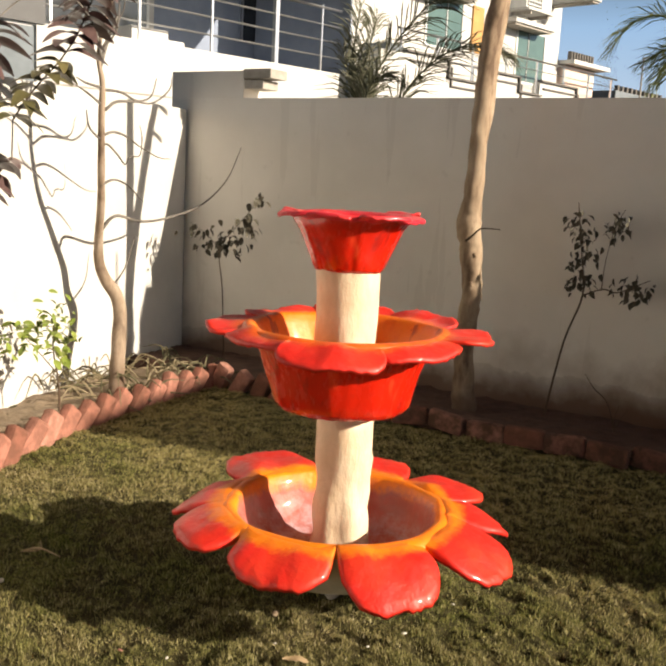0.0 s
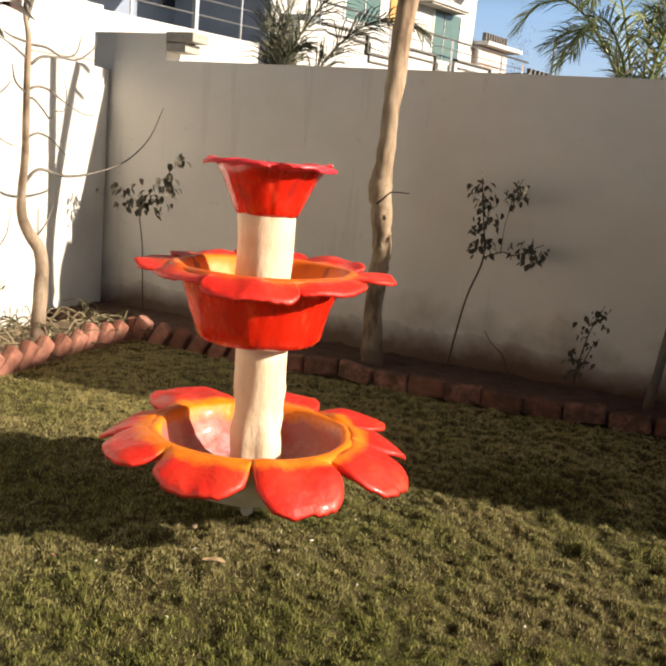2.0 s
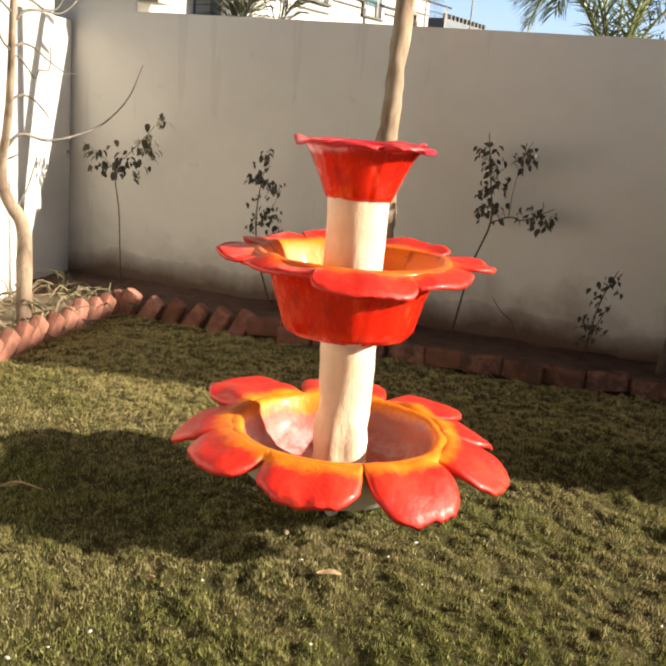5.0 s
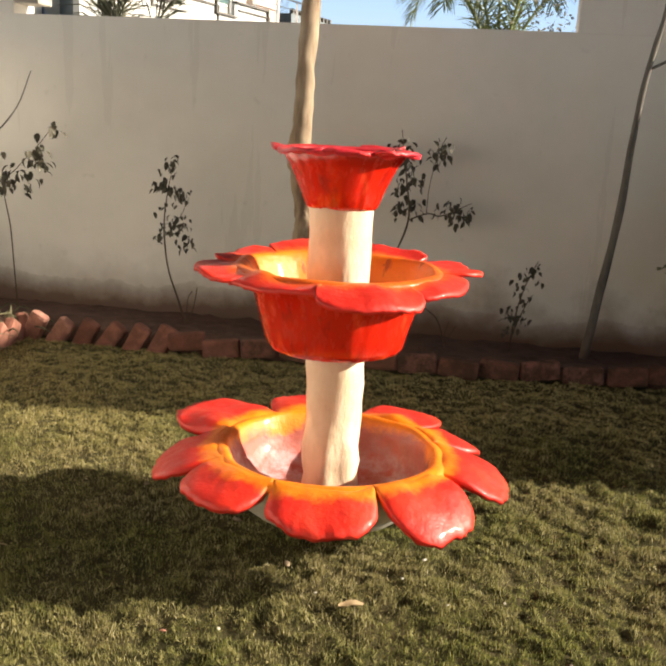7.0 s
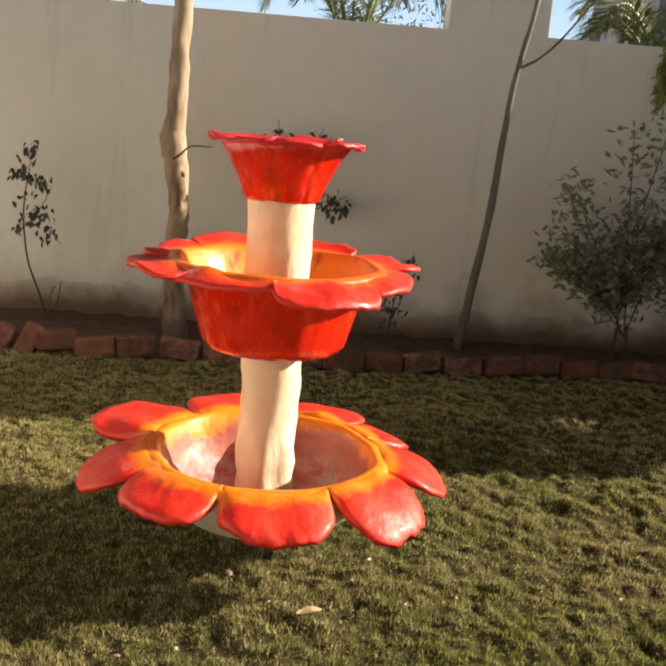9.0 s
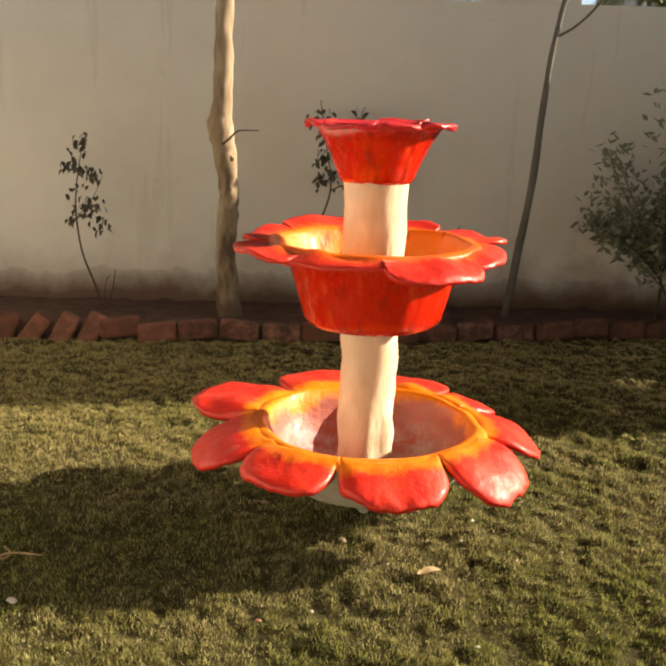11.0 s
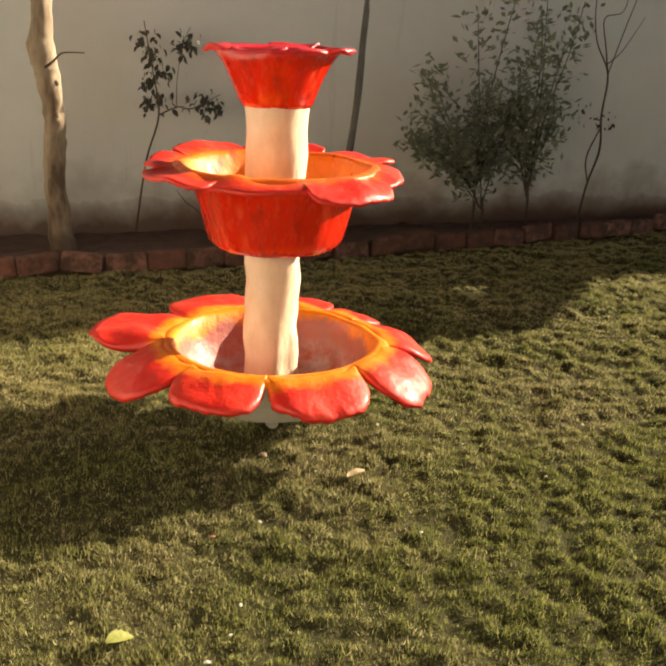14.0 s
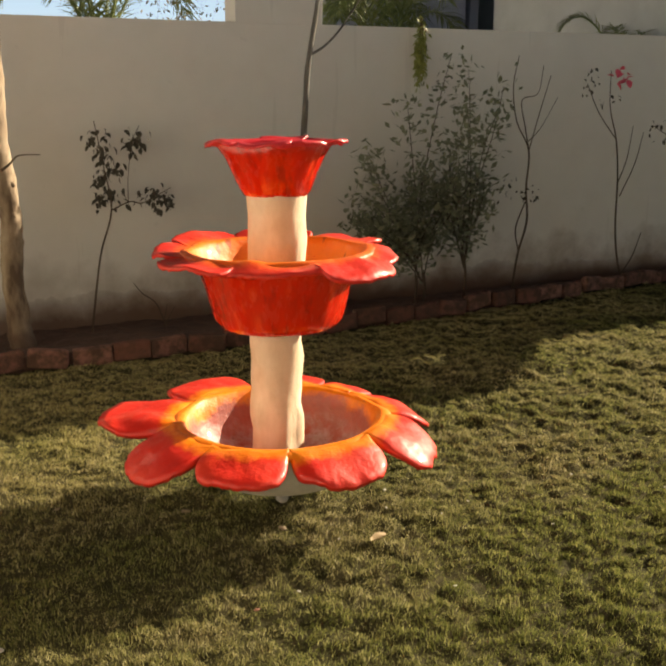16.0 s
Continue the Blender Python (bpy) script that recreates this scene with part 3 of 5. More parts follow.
def build_grass():
    """Short blades, thick where the lawn lies near the way, thinner beyond."""
    rng = np.random.default_rng(7)
    count = 1250000
    x = rng.uniform(-2.6, 5.2, count)
    y = -2.0 + 4.9 * rng.beta(0.95, 1.15, count)
    x = np.concatenate((x, rng.uniform(-1.9, 5.2, 260000)))
    y = np.concatenate((y, -2.0 - 2.6 * rng.beta(0.9, 1.5, 260000)))
    count = len(x)
    back = 2.25 + 0.16 * np.maximum(0, x - 0.4)
    left = -2.05 - 0.40 * (1 - np.exp(-np.maximum(y - 0.2, 0.0) * 0.95))
    keep = (y < back) & (x > left + 0.02) & ~((x * x + y * y) < 0.045 ** 2)
    # thin and bare spots between the tufts
    lump = lattice(x, y, 9.0, 2) * 0.5 + lattice(x + 0.3 * y, y, 20.0, 3) * 0.5
    fine = lattice(x, y, 34.0, 4)
    keep &= rng.uniform(0, 1, count) < 0.80 + 0.36 * lump + 0.34 * fine
    x, y, lump = x[keep], y[keep], (lump + 0.5 * fine)[keep]
    n = len(x)
    h = rng.uniform(0.006, 0.016, n) * (1.0 + 0.6 * lump)
    w = rng.uniform(0.0010, 0.0022, n)
    turn, head = rng.uniform(0, 2 * np.pi, n), rng.uniform(0, 2 * np.pi, n)
    lean = rng.uniform(0.15, 1.2, n)
    z = lawn_height(x, y) - 0.012
    v = np.empty((n, 3, 3), np.float32)
    dx, dy = np.cos(turn) * w, np.sin(turn) * w
    v[:, 0] = np.stack((x - dx, y - dy, z), 1)
    v[:, 1] = np.stack((x + dx, y + dy, z), 1)
    v[:, 2] = np.stack((x + np.cos(head) * np.sin(lean) * h, y + np.sin(head) * np.sin(lean) * h, z + 0.006 + np.cos(lean) * h), 1)
    me = bpy.data.meshes.new("grass")
    me.vertices.add(n * 3)
    me.vertices.foreach_set("co", v.reshape(-1))
    me.loops.add(n * 3)
    me.loops.foreach_set("vertex_index", np.arange(n * 3, dtype=np.int32))
    me.polygons.add(n)
    me.polygons.foreach_set("loop_start", np.arange(0, n * 3, 3, dtype=np.int32))
    me.update(calc_edges=True)
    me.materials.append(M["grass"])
    return tagged(new("grass", me), "short dry olive and brown lawn grass in tufts", "grass", "", "stuff")


build_grass()


# ---- walls of the garden ----
WALL_Y, WALL_TOP, LEFT_X = 3.2, 2.02, -3.43


def build_walls():
    bm = boxed((LEFT_X - 0.17, WALL_Y, -0.3), (6.9, WALL_Y + 0.23, WALL_TOP))
    back = setting(part("wall_north", bm, M["wall"]), "long grey-beige painted garden boundary wall, stained and shade-darkened at the foot", "wall")
    bm = boxed((LEFT_X - 0.17, WALL_Y - 0.003, WALL_TOP - 0.01), (-2.88, WALL_Y + 0.233, 2.225), 0.006)
    box(bm, (LEFT_X - 0.165, WALL_Y + 0.01, 1.93), (LEFT_X - 0.002, WALL_Y + 0.2, WALL_TOP))
    part("raised_end", bm, M["wall"], back, "raised wall end in the corner")
    part("cap", boxed((-2.876, WALL_Y - 0.02, 2.165), (-2.62, WALL_Y + 0.2, 2.235), 0.006), M["concrete"], back, "rough concrete cap stone")
    part("cap", boxed((-2.876, WALL_Y + 0.0, 2.088), (-2.70, WALL_Y + 0.2, 2.155), 0.006), M["concrete"], back, "rough concrete cap stone")
    part("raised_block", boxed((0.885, WALL_Y - 0.003, WALL_TOP - 0.01), (1.525, WALL_Y + 0.233, 2.26), 0.006), M["wall"], back, "raised pier on the wall top")
    left = setting(part("wall_west", boxed((-0.2, -10.2, -0.3), (0.0, -0.02, 1.93), 0.004), M["lime_wall"]), "sunlit white painted side boundary wall", "wall")
    left.matrix_basis = pose(LEFT_X, WALL_Y, 0, 0, 0, 13.0)
    # unseen wall, added to close the place and tone the light bounced back
    setting(part("wall_south", boxed((LEFT_X - 0.2, -7.2, -0.3), (6.9, -7.0, 3.2)), M["concrete"]), "plain grey wall added unseen behind the lawn", "wall")
    return back, left


build_walls()


def build_beds():
    """Raised soil behind the brick edging."""
    bm = bmesh.new()
    for row, (xs, lo, hi) in enumerate((([LEFT_X + 0.06 * i for i in range(173)], lambda x: max(brick_line_back(x), 2.2) + 0.03, lambda x: WALL_Y),)):
        grid = []
        for x in xs:
            a, b = lo(x), hi(x)
            line = []
            for k in range(15):
                y = a + (b - a) * k / 14
                z = 0.065 - 0.045 * k / 14 + 0.018 * noise.noise(Vector((x * 5, y * 5, 1))) * (1 - 0.6 * k / 14) + 0.022 * noise.noise(Vector((x * 17, y * 17, 2)))
                if k == 0:
                    z = -0.03
                line.append(bm.verts.new((x, y, z)))
            grid.append(line)
        for a, b in zip(grid, grid[1:]):
            for k in range(14):
                bm.faces.new((a[k], b[k], b[k + 1], a[k + 1]))
    setting(part("flower_bed_soil", bm, M["soil"], smooth=True), "dark lumpy flower bed soil along the rear wall", "soil")
    bm = bmesh.new()
    grid = []
    for i in range(100):
        y = -3.5 + 0.06 * i
        line = []
        a = brick_line_left(y) - 0.03
        for k in range(15):
            x = a + (LEFT_X + 0.2126 * (WALL_Y - y) - a) * k / 14
            z = 0.04 - 0.05 * (k / 14) + 0.03 * noise.noise(Vector((x * 5, y * 5, 4))) + 0.02 * noise.noise(Vector((x * 17, y * 17, 5)))
            if k == 0:
                z = -0.03
            line.append(bm.verts.new((x, y, z)))
        grid.append(line)
    for a, b in zip(grid, grid[1:]):
        for k in range(14):
            bm.faces.new((a[k], a[k + 1], b[k + 1], b[k]))
    setting(part("side_bed_soil", bm, M["dry_soil"], smooth=True), "dry sunlit flower bed soil along the side wall", "soil")


build_beds()


# ---- the neighbours' houses ----
K = 1.25
HOUSE = Matrix.Translation((1.6 - 7.6 * K, -2.8 + 8.1 * K, 0)) @ Matrix.Rotation(-math.atan2(0.2, 0.98), 4, "Z")


def hz(z):
    return 1.4 + K * (z - 1.4)


def hbox(x0, x1, s0, s1, z0, z1, bevel=0.0):
    """A box in the street's own measure: x out towards the lawn, s along the street."""
    return boxed((x0 * K, s0 * K, hz(z0) if z0 > 0 else z0), (x1 * K, s1 * K, hz(z1)), bevel)


def build_terrace():
    house = thing("terrace_house", (0, 0, 0), "white terrace house with slate grey walls and steel railing", "house")
    house.matrix_world = HOUSE
    part("terrace_wall", hbox(-0.25, 0.0, -4.0, 3.5, -0.3, 2.86), M["white_wall"], house, "white parapet wall")
    part("terrace_slab", hbox(-2.0, -0.25, -4.0, 3.5, 2.6, 2.78), M["white_wall"], house)
    wall = part("grey_wall", hbox(-4.0, -2.0, 1.62, 5.6, -0.3, 7.0), M["grey_house"], house, "slate grey house wall")
    side = part("white_wall", hbox(-4.0, -1.9, -4.0, 1.6, -0.3, 7.0), M["white_wall"], house)
    slider = part("sliding_door", hbox(-1.898, -1.87, -0.55, 1.5, 2.80, 4.9), M["frame"], side, "dim glazed sliding door")
    for a, b in ((-0.5, 0.45), (0.52, 1.45)):
        part("pane", hbox(-1.868, -1.860, a, b, 2.84, 4.86), M["dusty_glass"], slider)
    # unseen slab, added to shade the slate wall
    part("terrace_shade_slab", hbox(-2.0, 1.45, -1.2, 3.40, 4.36, 4.5), M["white_wall"], house, "unseen flat slab added over the terrace to keep it in shade")
    part("step_block", hbox(-1.4, -0.26, 0.1, 0.62, 2.78, 3.05), M["white_wall"], house)
    part("step_block", hbox(-1.3, -0.26, 0.62, 0.86, 2.78, 2.95), M["white_wall"], house)
    for a, b in ((3.22, 3.74), (4.02, 4.50)):
        win = part("window", hbox(-2.02, -1.985, a, b, 3.38, 4.7), M["grey_house"], wall, "dark window in a slate frame")
        part("pane", hbox(-1.984, -1.972, a + 0.03, b - 0.03, 3.42, 4.66), M["dark_glass"], win)
        part("jamb", hbox(-1.984, -1.962, a + 0.03, a + 0.06, 3.42, 4.66), M["steel"], win)
    low = part("porch_wall", hbox(0.0, 0.06, -3.9, -1.30, 2.19, 2.80), M["porch"], house, "dusty grey porch band")
    part("porch_opening", hbox(0.0, 0.05, -3.9, -1.16, 2.84, 3.6), M["dark"], low)
    part("porch_pillar", hbox(0.0, 0.08, -1.28, -1.17, 2.2, 2.82), M["white_wall"], low)
    part("ledge_line", hbox(0.0, 0.012, -1.1, 3.4, 2.26, 2.275), M["concrete"], house)
    return house


build_terrace()


def build_railing():
    rail = thing("terrace_railing", (0, 0, 0), "bright stainless steel terrace railing with thin bars", "railing")
    rail.matrix_world = HOUSE
    for s, w in ((-0.99, 0.013), (0.13, 0.013), (1.19, 0.013), (2.26, 0.032), (3.12, 0.013)):
        part("post", hbox(-0.15 - w, -0.15 + w, s - w, s + w, 2.855, 3.75), M["steel"], rail)
    for z, r in ((3.72, 0.024), (3.50, 0.014), (3.29, 0.014), (3.08, 0.014)):
        bm = bmesh.new()
        tube(bm, [(-0.15 * K, s * K, hz(z), r) for s in (-1.6, 1.0, 2.2, 3.5)], 8, steps=1)
        part("bar", bm, M["steel"], rail)
    return rail


build_railing()


def window_unit(house, s0, s1, z0, z1, label, ledge, split=0.5):
    """Two tinted panes in a white frame with a dark inner edge, under a sloping ledge (from s, to s, height)."""
    win = part("window", hbox(-0.02, 0.02, s0, s1, z0, z1), M["frame"], house, label)
    mid = s0 + (s1 - s0) * split
    for a, b in ((s0 + 0.04, mid - 0.02), (mid + 0.02, s1 - 0.04)):
        part("pane", hbox(0.018, 0.026, a, b, z0 + 0.04, z1 - 0.04), M["green_glass"], win)
        part("pane_edge", hbox(0.020, 0.030, b - 0.012, b + 0.012, z0 + 0.04, z1 - 0.04), M["dark"], win)
    la, lb, lz = ledge
    hood = part("ledge", hbox(-0.02, 0.34, la, lb, lz, lz + 0.075, 0.01), M["white_wall"], house)
    part("ledge_drip", hbox(0.0, 0.30, la + 0.05, lb - 0.05, lz - 0.035, lz - 0.002), M["concrete"], hood)


def build_white_house():
    house = thing("white_house", (0, 0, 0), "tall sunlit white house with green glazed windows", "house")
    house.matrix_world = HOUSE
    part("wall", hbox(-4.0, 0.0, 3.56, 9.22, -0.3, 7.6), M["white_wall"], house)
    part("side_wall", hbox(-2.0, -0.002, 3.54, 3.56, 2.4, 7.4), M["grey_house"], house, "slate grey side wall")
    window_unit(house, 5.20, 6.16, 3.48, 4.32, "green glazed window", (4.72, 6.1, 4.25), 0.55)
    window_unit(house, 7.76, 8.70, 3.22, 4.13, "green glazed balcony door", (7.2, 8.46, 4.12), 0.40)
    part("ochre_panel", hbox(0.0, 0.03, 6.42, 6.72, 3.55, 4.27), M["ochre"], house, "ochre painted strip")
    roof = part("overhang", hbox(-3.0, 0.90, 8.70, 8.98, 4.66, 5.6, 0.01), M["white_wall"], house, "projecting white upper storey")
    part("overhang_trim", hbox(0.902, 0.93, 8.69, 8.99, 4.78, 4.82), M["concrete"], roof)
    part("soffit", hbox(-0.2, 0.86, 8.73, 8.95, 4.63, 4.655), M["concrete"], roof)
    part("upper_ledge", hbox(-0.02, 0.4, 3.6, 7.3, 4.75, 4.85, 0.01), M["white_wall"], house)
    # stepped parapet: each run carries two dark copings, one over the other
    low = part("parapet", hbox(0.45, 0.55, 3.55, 4.1, -0.3, 3.20), M["white_wall"], house, "stepped white parapet")
    for s0, s1, z in ((4.1, 5.1, 3.23), (5.1, 6.05, 2.97), (6.05, 7.05, 3.19), (7.05, 7.75, 2.96), (7.75, 8.95, 3.20), (8.95, 9.6, 2.96), (9.6, 11.3, 2.88)):
        part("parapet_step", hbox(0.45, 0.55, s0, s1, -0.3, z), M["white_wall"], low)
        part("coping", hbox(0.43, 0.60, s0, s1 + 0.03, z, z + 0.030), M["dark_coping"], low)
        part("coping_band", hbox(0.548, 0.58, s0 + 0.10, s1, z - 0.115, z - 0.090), M["dark_coping"], low)
    for s0, z0, z1 in ((5.1, 2.97, 3.26), (7.05, 2.96, 3.22), (8.95, 2.96, 3.23)):
        part("coping_end", hbox(0.552, 0.60, s0, s0 + 0.035, z0, z1), M["dark_coping"], low)
        part("coping_end", hbox(0.552, 0.58, s0 + 0.09, s0 + 0.12, z0 - 0.12, z1 - 0.12), M["dark_coping"], low)
    part("grey_pier", hbox(-0.002, 0.4, 3.86, 4.24, 2.4, 3.34), M["porch"], house, "grey cement pier")
    part("meter_box", hbox(0.3, 0.44, 7.95, 8.25, 2.9, 3.22, 0.01), M["concrete"], house)
    return house


build_white_house()


def build_balcony_rail():
    rail = thing("balcony_railing", (0, 0, 0), "thin steel balcony handrail on short posts", "railing")
    rail.matrix_world = HOUSE
    for z, r in ((3.54, 0.022), (3.38, 0.009)):
        bm = bmesh.new()
        tube(bm, [(0.5 * K, s * K, hz(z), r) for s in (4.0, 8.0, 10.6)], 8, steps=1)
        part("bar", bm, M["steel"], rail)
    for s in (4.05, 4.9, 5.8, 6.75, 7.7, 8.6, 9.5, 10.4):
        part("post", hbox(0.485, 0.515, s - 0.012, s + 0.012, 2.9, 3.55), M["steel"], rail)


build_balcony_rail()


def build_ac():
    unit = thing("air_conditioner", (0, 0, 0), "white outdoor air conditioner unit on the house wall", "air conditioner")
    unit.matrix_world = HOUSE
    part("case", hbox(0.0, 0.35, 7.45, 8.26, 4.39, 4.91, 0.015), M["frame"], unit)
    g = part("grille", hbox(0.352, 0.362, 7.48, 7.94, 4.42, 4.88), M["dark"], unit)
    for k in range(7):
        z = 4.44 + 0.064 * k
        part("grille_bar", hbox(0.363, 0.372, 7.48, 7.94, z, z + 0.016), M["frame"], g)
    for k in range(6):
        y = 7.50 + 0.082 * k
        part("grille_bar", hbox(0.363, 0.370, y, y + 0.014, 4.42, 4.88), M["frame"], g)
    part("shelf", hbox(0.0, 0.42, 7.42, 8.26, 4.35, 4.385), M["white_wall"], unit)
    for y in (7.55, 8.1):
        part("bracket", hbox(0.0, 0.38, y, y + 0.04, 4.29, 4.348), M["concrete"], unit)


build_ac()


def build_far_houses():
    far = thing("far_house", (0, 0, 0), "distant peach house with a toothed parapet", "house")
    far.matrix_world = HOUSE
    part("wall", hbox(-2.2, 0.1, 9.30, 10.45, -0.3, 3.68), M["peach"], far)
    roof = part("roof_slab", hbox(-2.3, 0.32, 9.26, 10.66, 3.70, 3.77), M["white_wall"], far)
    for k in range(9):
        part("tooth", hbox(0.16, 0.24, 9.28 + 0.10 * k, 9.325 + 0.10 * k, 3.77, 3.92), M["dark_coping"], roof)
    block = thing("distant_block", (0, 0, 0), "low grey concrete block far behind the wall", "building")
    block.matrix_world = HOUSE
    part("wall", hbox(-5.0, -2.0, 15.6, 18.4, -0.3, 3.92), M["porch"], block)
    for k in range(11):
        part("tooth", hbox(-2.10, -2.0, 15.7 + 0.25 * k, 15.79 + 0.25 * k, 3.92, 4.05), M["dark_coping"], block)
    pole = thing("light_pole", (0, 0, 0), "thin grey steel pole beyond the wall", "pole")
    pole.matrix_world = HOUSE
    bm = bmesh.new()
    tube(bm, [(0.0, 12.72 * K, -0.1, 0.03), (0.0, 12.72 * K, hz(4.26), 0.022)], 8, steps=1)
    tube(bm, [(0.0, 12.72 * K, hz(4.22), 0.016), (0.05, 13.1 * K, hz(4.30), 0.014)], 6, steps=1)
    part("shaft", bm, M["concrete"], pole)


build_far_houses()


def build_shade_house():
    """An unseen house, made up to throw shade over the rear of the lawn."""
    house = thing("shade_house", (7.05, 2.30, -0.05), "unseen white house added past the end of the lawn to cast its shade", "house")
    house.rotation_euler = (0, 0, SUN_AZ)
    part("wall", boxed((0, 0.60, 0), (3.5, 6, 3.75)), M["white_wall"], house)
    # slits left at the corner so that thin bars of sun reach the lawn
    for y0, y1, bars in ((0.0, 0.10, ((0.0, 2.24), (2.33, 3.75))), (0.10, 0.15, ((0.0, 2.22), (2.46, 2.52), (2.56, 2.92), (3.06, 3.30), (3.62, 3.75))), (0.15, 0.53, ((0.0, 3.75),)),
                         (0.53, 0.565, ((0.0, 3.30), (3.39, 3.47), (3.70, 3.75))), (0.565, 0.60, ((0.0, 3.75),))):
        for z0, z1 in bars:
            part("slit_block", boxed((0.003, y0, z0), (0.147, y1, z1)), M["white_wall"], house)
    # added blocks that give the edge of the shade its bulge
    for y0, y1, z0, z1 in ((-0.62, -0.345, None, 2.98), (-0.345, -0.295, None, 2.39), (-0.345, -0.295, 2.47, 2.98), (-0.295, 0.0, None, 2.98)):
        bm = boxed((0.0, y0, 2.02 if z0 is None else z0), (0.15, y1, z1))
        if z0 is None:
            for v in bm.verts:
                if v.co.z < 2.1:
                    v.co.z = 2.02 - 0.48 * v.co.y
        part("bulge_block", bm, M["white_wall"], house, "unseen block shaped to cast the bulge in the lawn's shade")
    part("roof", boxed((-0.05, 0.0, 3.75), (3.6, 6.1, 3.82)), M["white_wall"], house)
    door = part("door", boxed((1.2, -0.03, 0.05), (2.1, 0.02, 2.1)), M["frame"], house)
    part("pane", boxed((1.3, -0.035, 0.3), (2.0, -0.03, 2.0)), M["dark_glass"], door)


build_shade_house()


# ---- palms beyond the wall ----
def frond(bm, pts, reach, seed, hang=0.0):
    """A feather leaf: a thin rib with narrow hanging leaflets on both sides."""
    rng = random.Random(seed)
    path = smooth_path([(*p, 0.011 * (1 - k / len(pts)) + 0.003) for k, p in enumerate(pts)], 7)
    tube(bm, path, 5, steps=1)
    for i in range(2, len(path) - 1):
        p, q = Vector(path[i][:3]), Vector(path[i + 1][:3])
        along = (q - p).normalized()
        side = along.cross(Vector((0, 0, 1))).normalized()
        up = side.cross(along)
        u = i / len(path)
        ln = reach * math.sin(math.pi * min(u * 0.8 + 0.2, 1)) ** 0.6
        for sgn in (-1, 1):
            for k in range(3):
                d = (side * sgn * (rng.uniform(0.2, 0.5) if hang else rng.uniform(0.5, 0.9)) + along * rng.uniform(0.6, 1.0) + up * rng.uniform(0.0, 0.5) + Vector((0, 0, rng.uniform(-0.35, 0.0) - hang * rng.uniform(0.2, 1.3)))).normalized()
                size = ln * rng.uniform(0.75, 1.1)
                o = p + along * rng.uniform(0, 0.05)
                mid, tip = o + d * size * 0.5, o + d * size + Vector((0, 0, -(0.22 + 0.25 * hang) * size))
                w = along.cross(d).normalized().cross(d) * (0.007 if hang else 0.006)
                a, b, c, e, f = (bm.verts.new(v) for v in (o - w * 0.6, o + w * 0.6, mid + w, mid - w, tip))
                bm.faces.new((a, b, c, e))
                bm.faces.new((e, c, f))


def build_palm(place, stem, fronds, label, reach=0.26, hang=0.0, mat="palm"):
    palm = thing("palm", place, label, "palm")
    bm = bmesh.new()
    tube(bm, [(0, 0, -0.1, 0.10), (0.02, 0, stem * 0.5, 0.085), (0, 0.01, stem, 0.06)], 10, 0.2)
    part("trunk", bm, M["stem"], palm)
    for k, pts in enumerate(fronds):
        bm = bmesh.new()
        frond(bm, [(0, 0, stem)] + list(pts), reach, k + int(place[0] * 100), hang)
        part("frond", bm, M[mat], palm)
    return palm


def spray(headings, length, lift, sag):
    """Arching ribs that fan out from one point."""
    out = []
    for k, h in enumerate(headings):
        c, d = math.cos(radians(h)), math.sin(radians(h))
        ln = length * (0.85 + 0.3 * ((k * 7) % 5) / 4)
        out.append([(c * ln * u * 0.9, d * ln * u * 0.9, 1.85 + lift * (1 - (1 - u) ** 1.6) * (0.8 + 0.4 * ((k * 3) % 4) / 3) - sag * u ** 3) for u in (0.3, 0.6, 0.85, 1.0)])
    return out


build_palm((-3.2, 5.5, 0), 1.85, [[(0.08, 0, 2.25), (0.28, 0, 2.62), (0.62, -0.05, 2.98), (1.02, -0.1, 3.22), (1.35, -0.1, 3.25)], [(0.42, -0.1, 2.08), (0.66, -0.15, 2.36), (0.98, -0.2, 2.60), (1.36, -0.2, 2.70), (1.66, -0.2, 2.58)],
    [(-0.05, 0, 2.3), (-0.08, 0, 2.7), (-0.02, 0, 3.15)], [(0.0, 0, 2.3), (0.10, 0, 2.75), (0.16, 0, 3.0)], [(0.10, -0.1, 2.1), (0.26, -0.2, 2.36), (0.46, -0.3, 2.44)], [(-0.08, 0.1, 2.2), (-0.2, 0.1, 2.5), (-0.26, 0.1, 2.72)]], "feathery grey-green palm behind the wall", 0.52, 0.22, "grey_palm")
build_palm((0.38, 5.5, 0), 1.85, [[(-0.15, 0, 2.2), (-0.35, -0.05, 2.5), (-0.6, -0.1, 2.62), (-0.85, -0.1, 2.5)]] + spray([165, 135, 95, 60, 30, -10, -55, 205, 240], 1.08, 1.6, 0.8), "dense green palm behind the wall", 0.38)
build_palm((3.0, 5.2, 0), 1.75, spray([170, 130, 90, 40, 10, -30, -80, 220, 200, -60, 60], 1.0, 1.05, 0.6), "low green palm behind the wall", 0.34)
build_palm((6.2, 5.6, 0), 1.75, spray([180, 140, 60, 10, 215], 0.8, 0.75, 0.5), "low green palm behind the wall", 0.24)


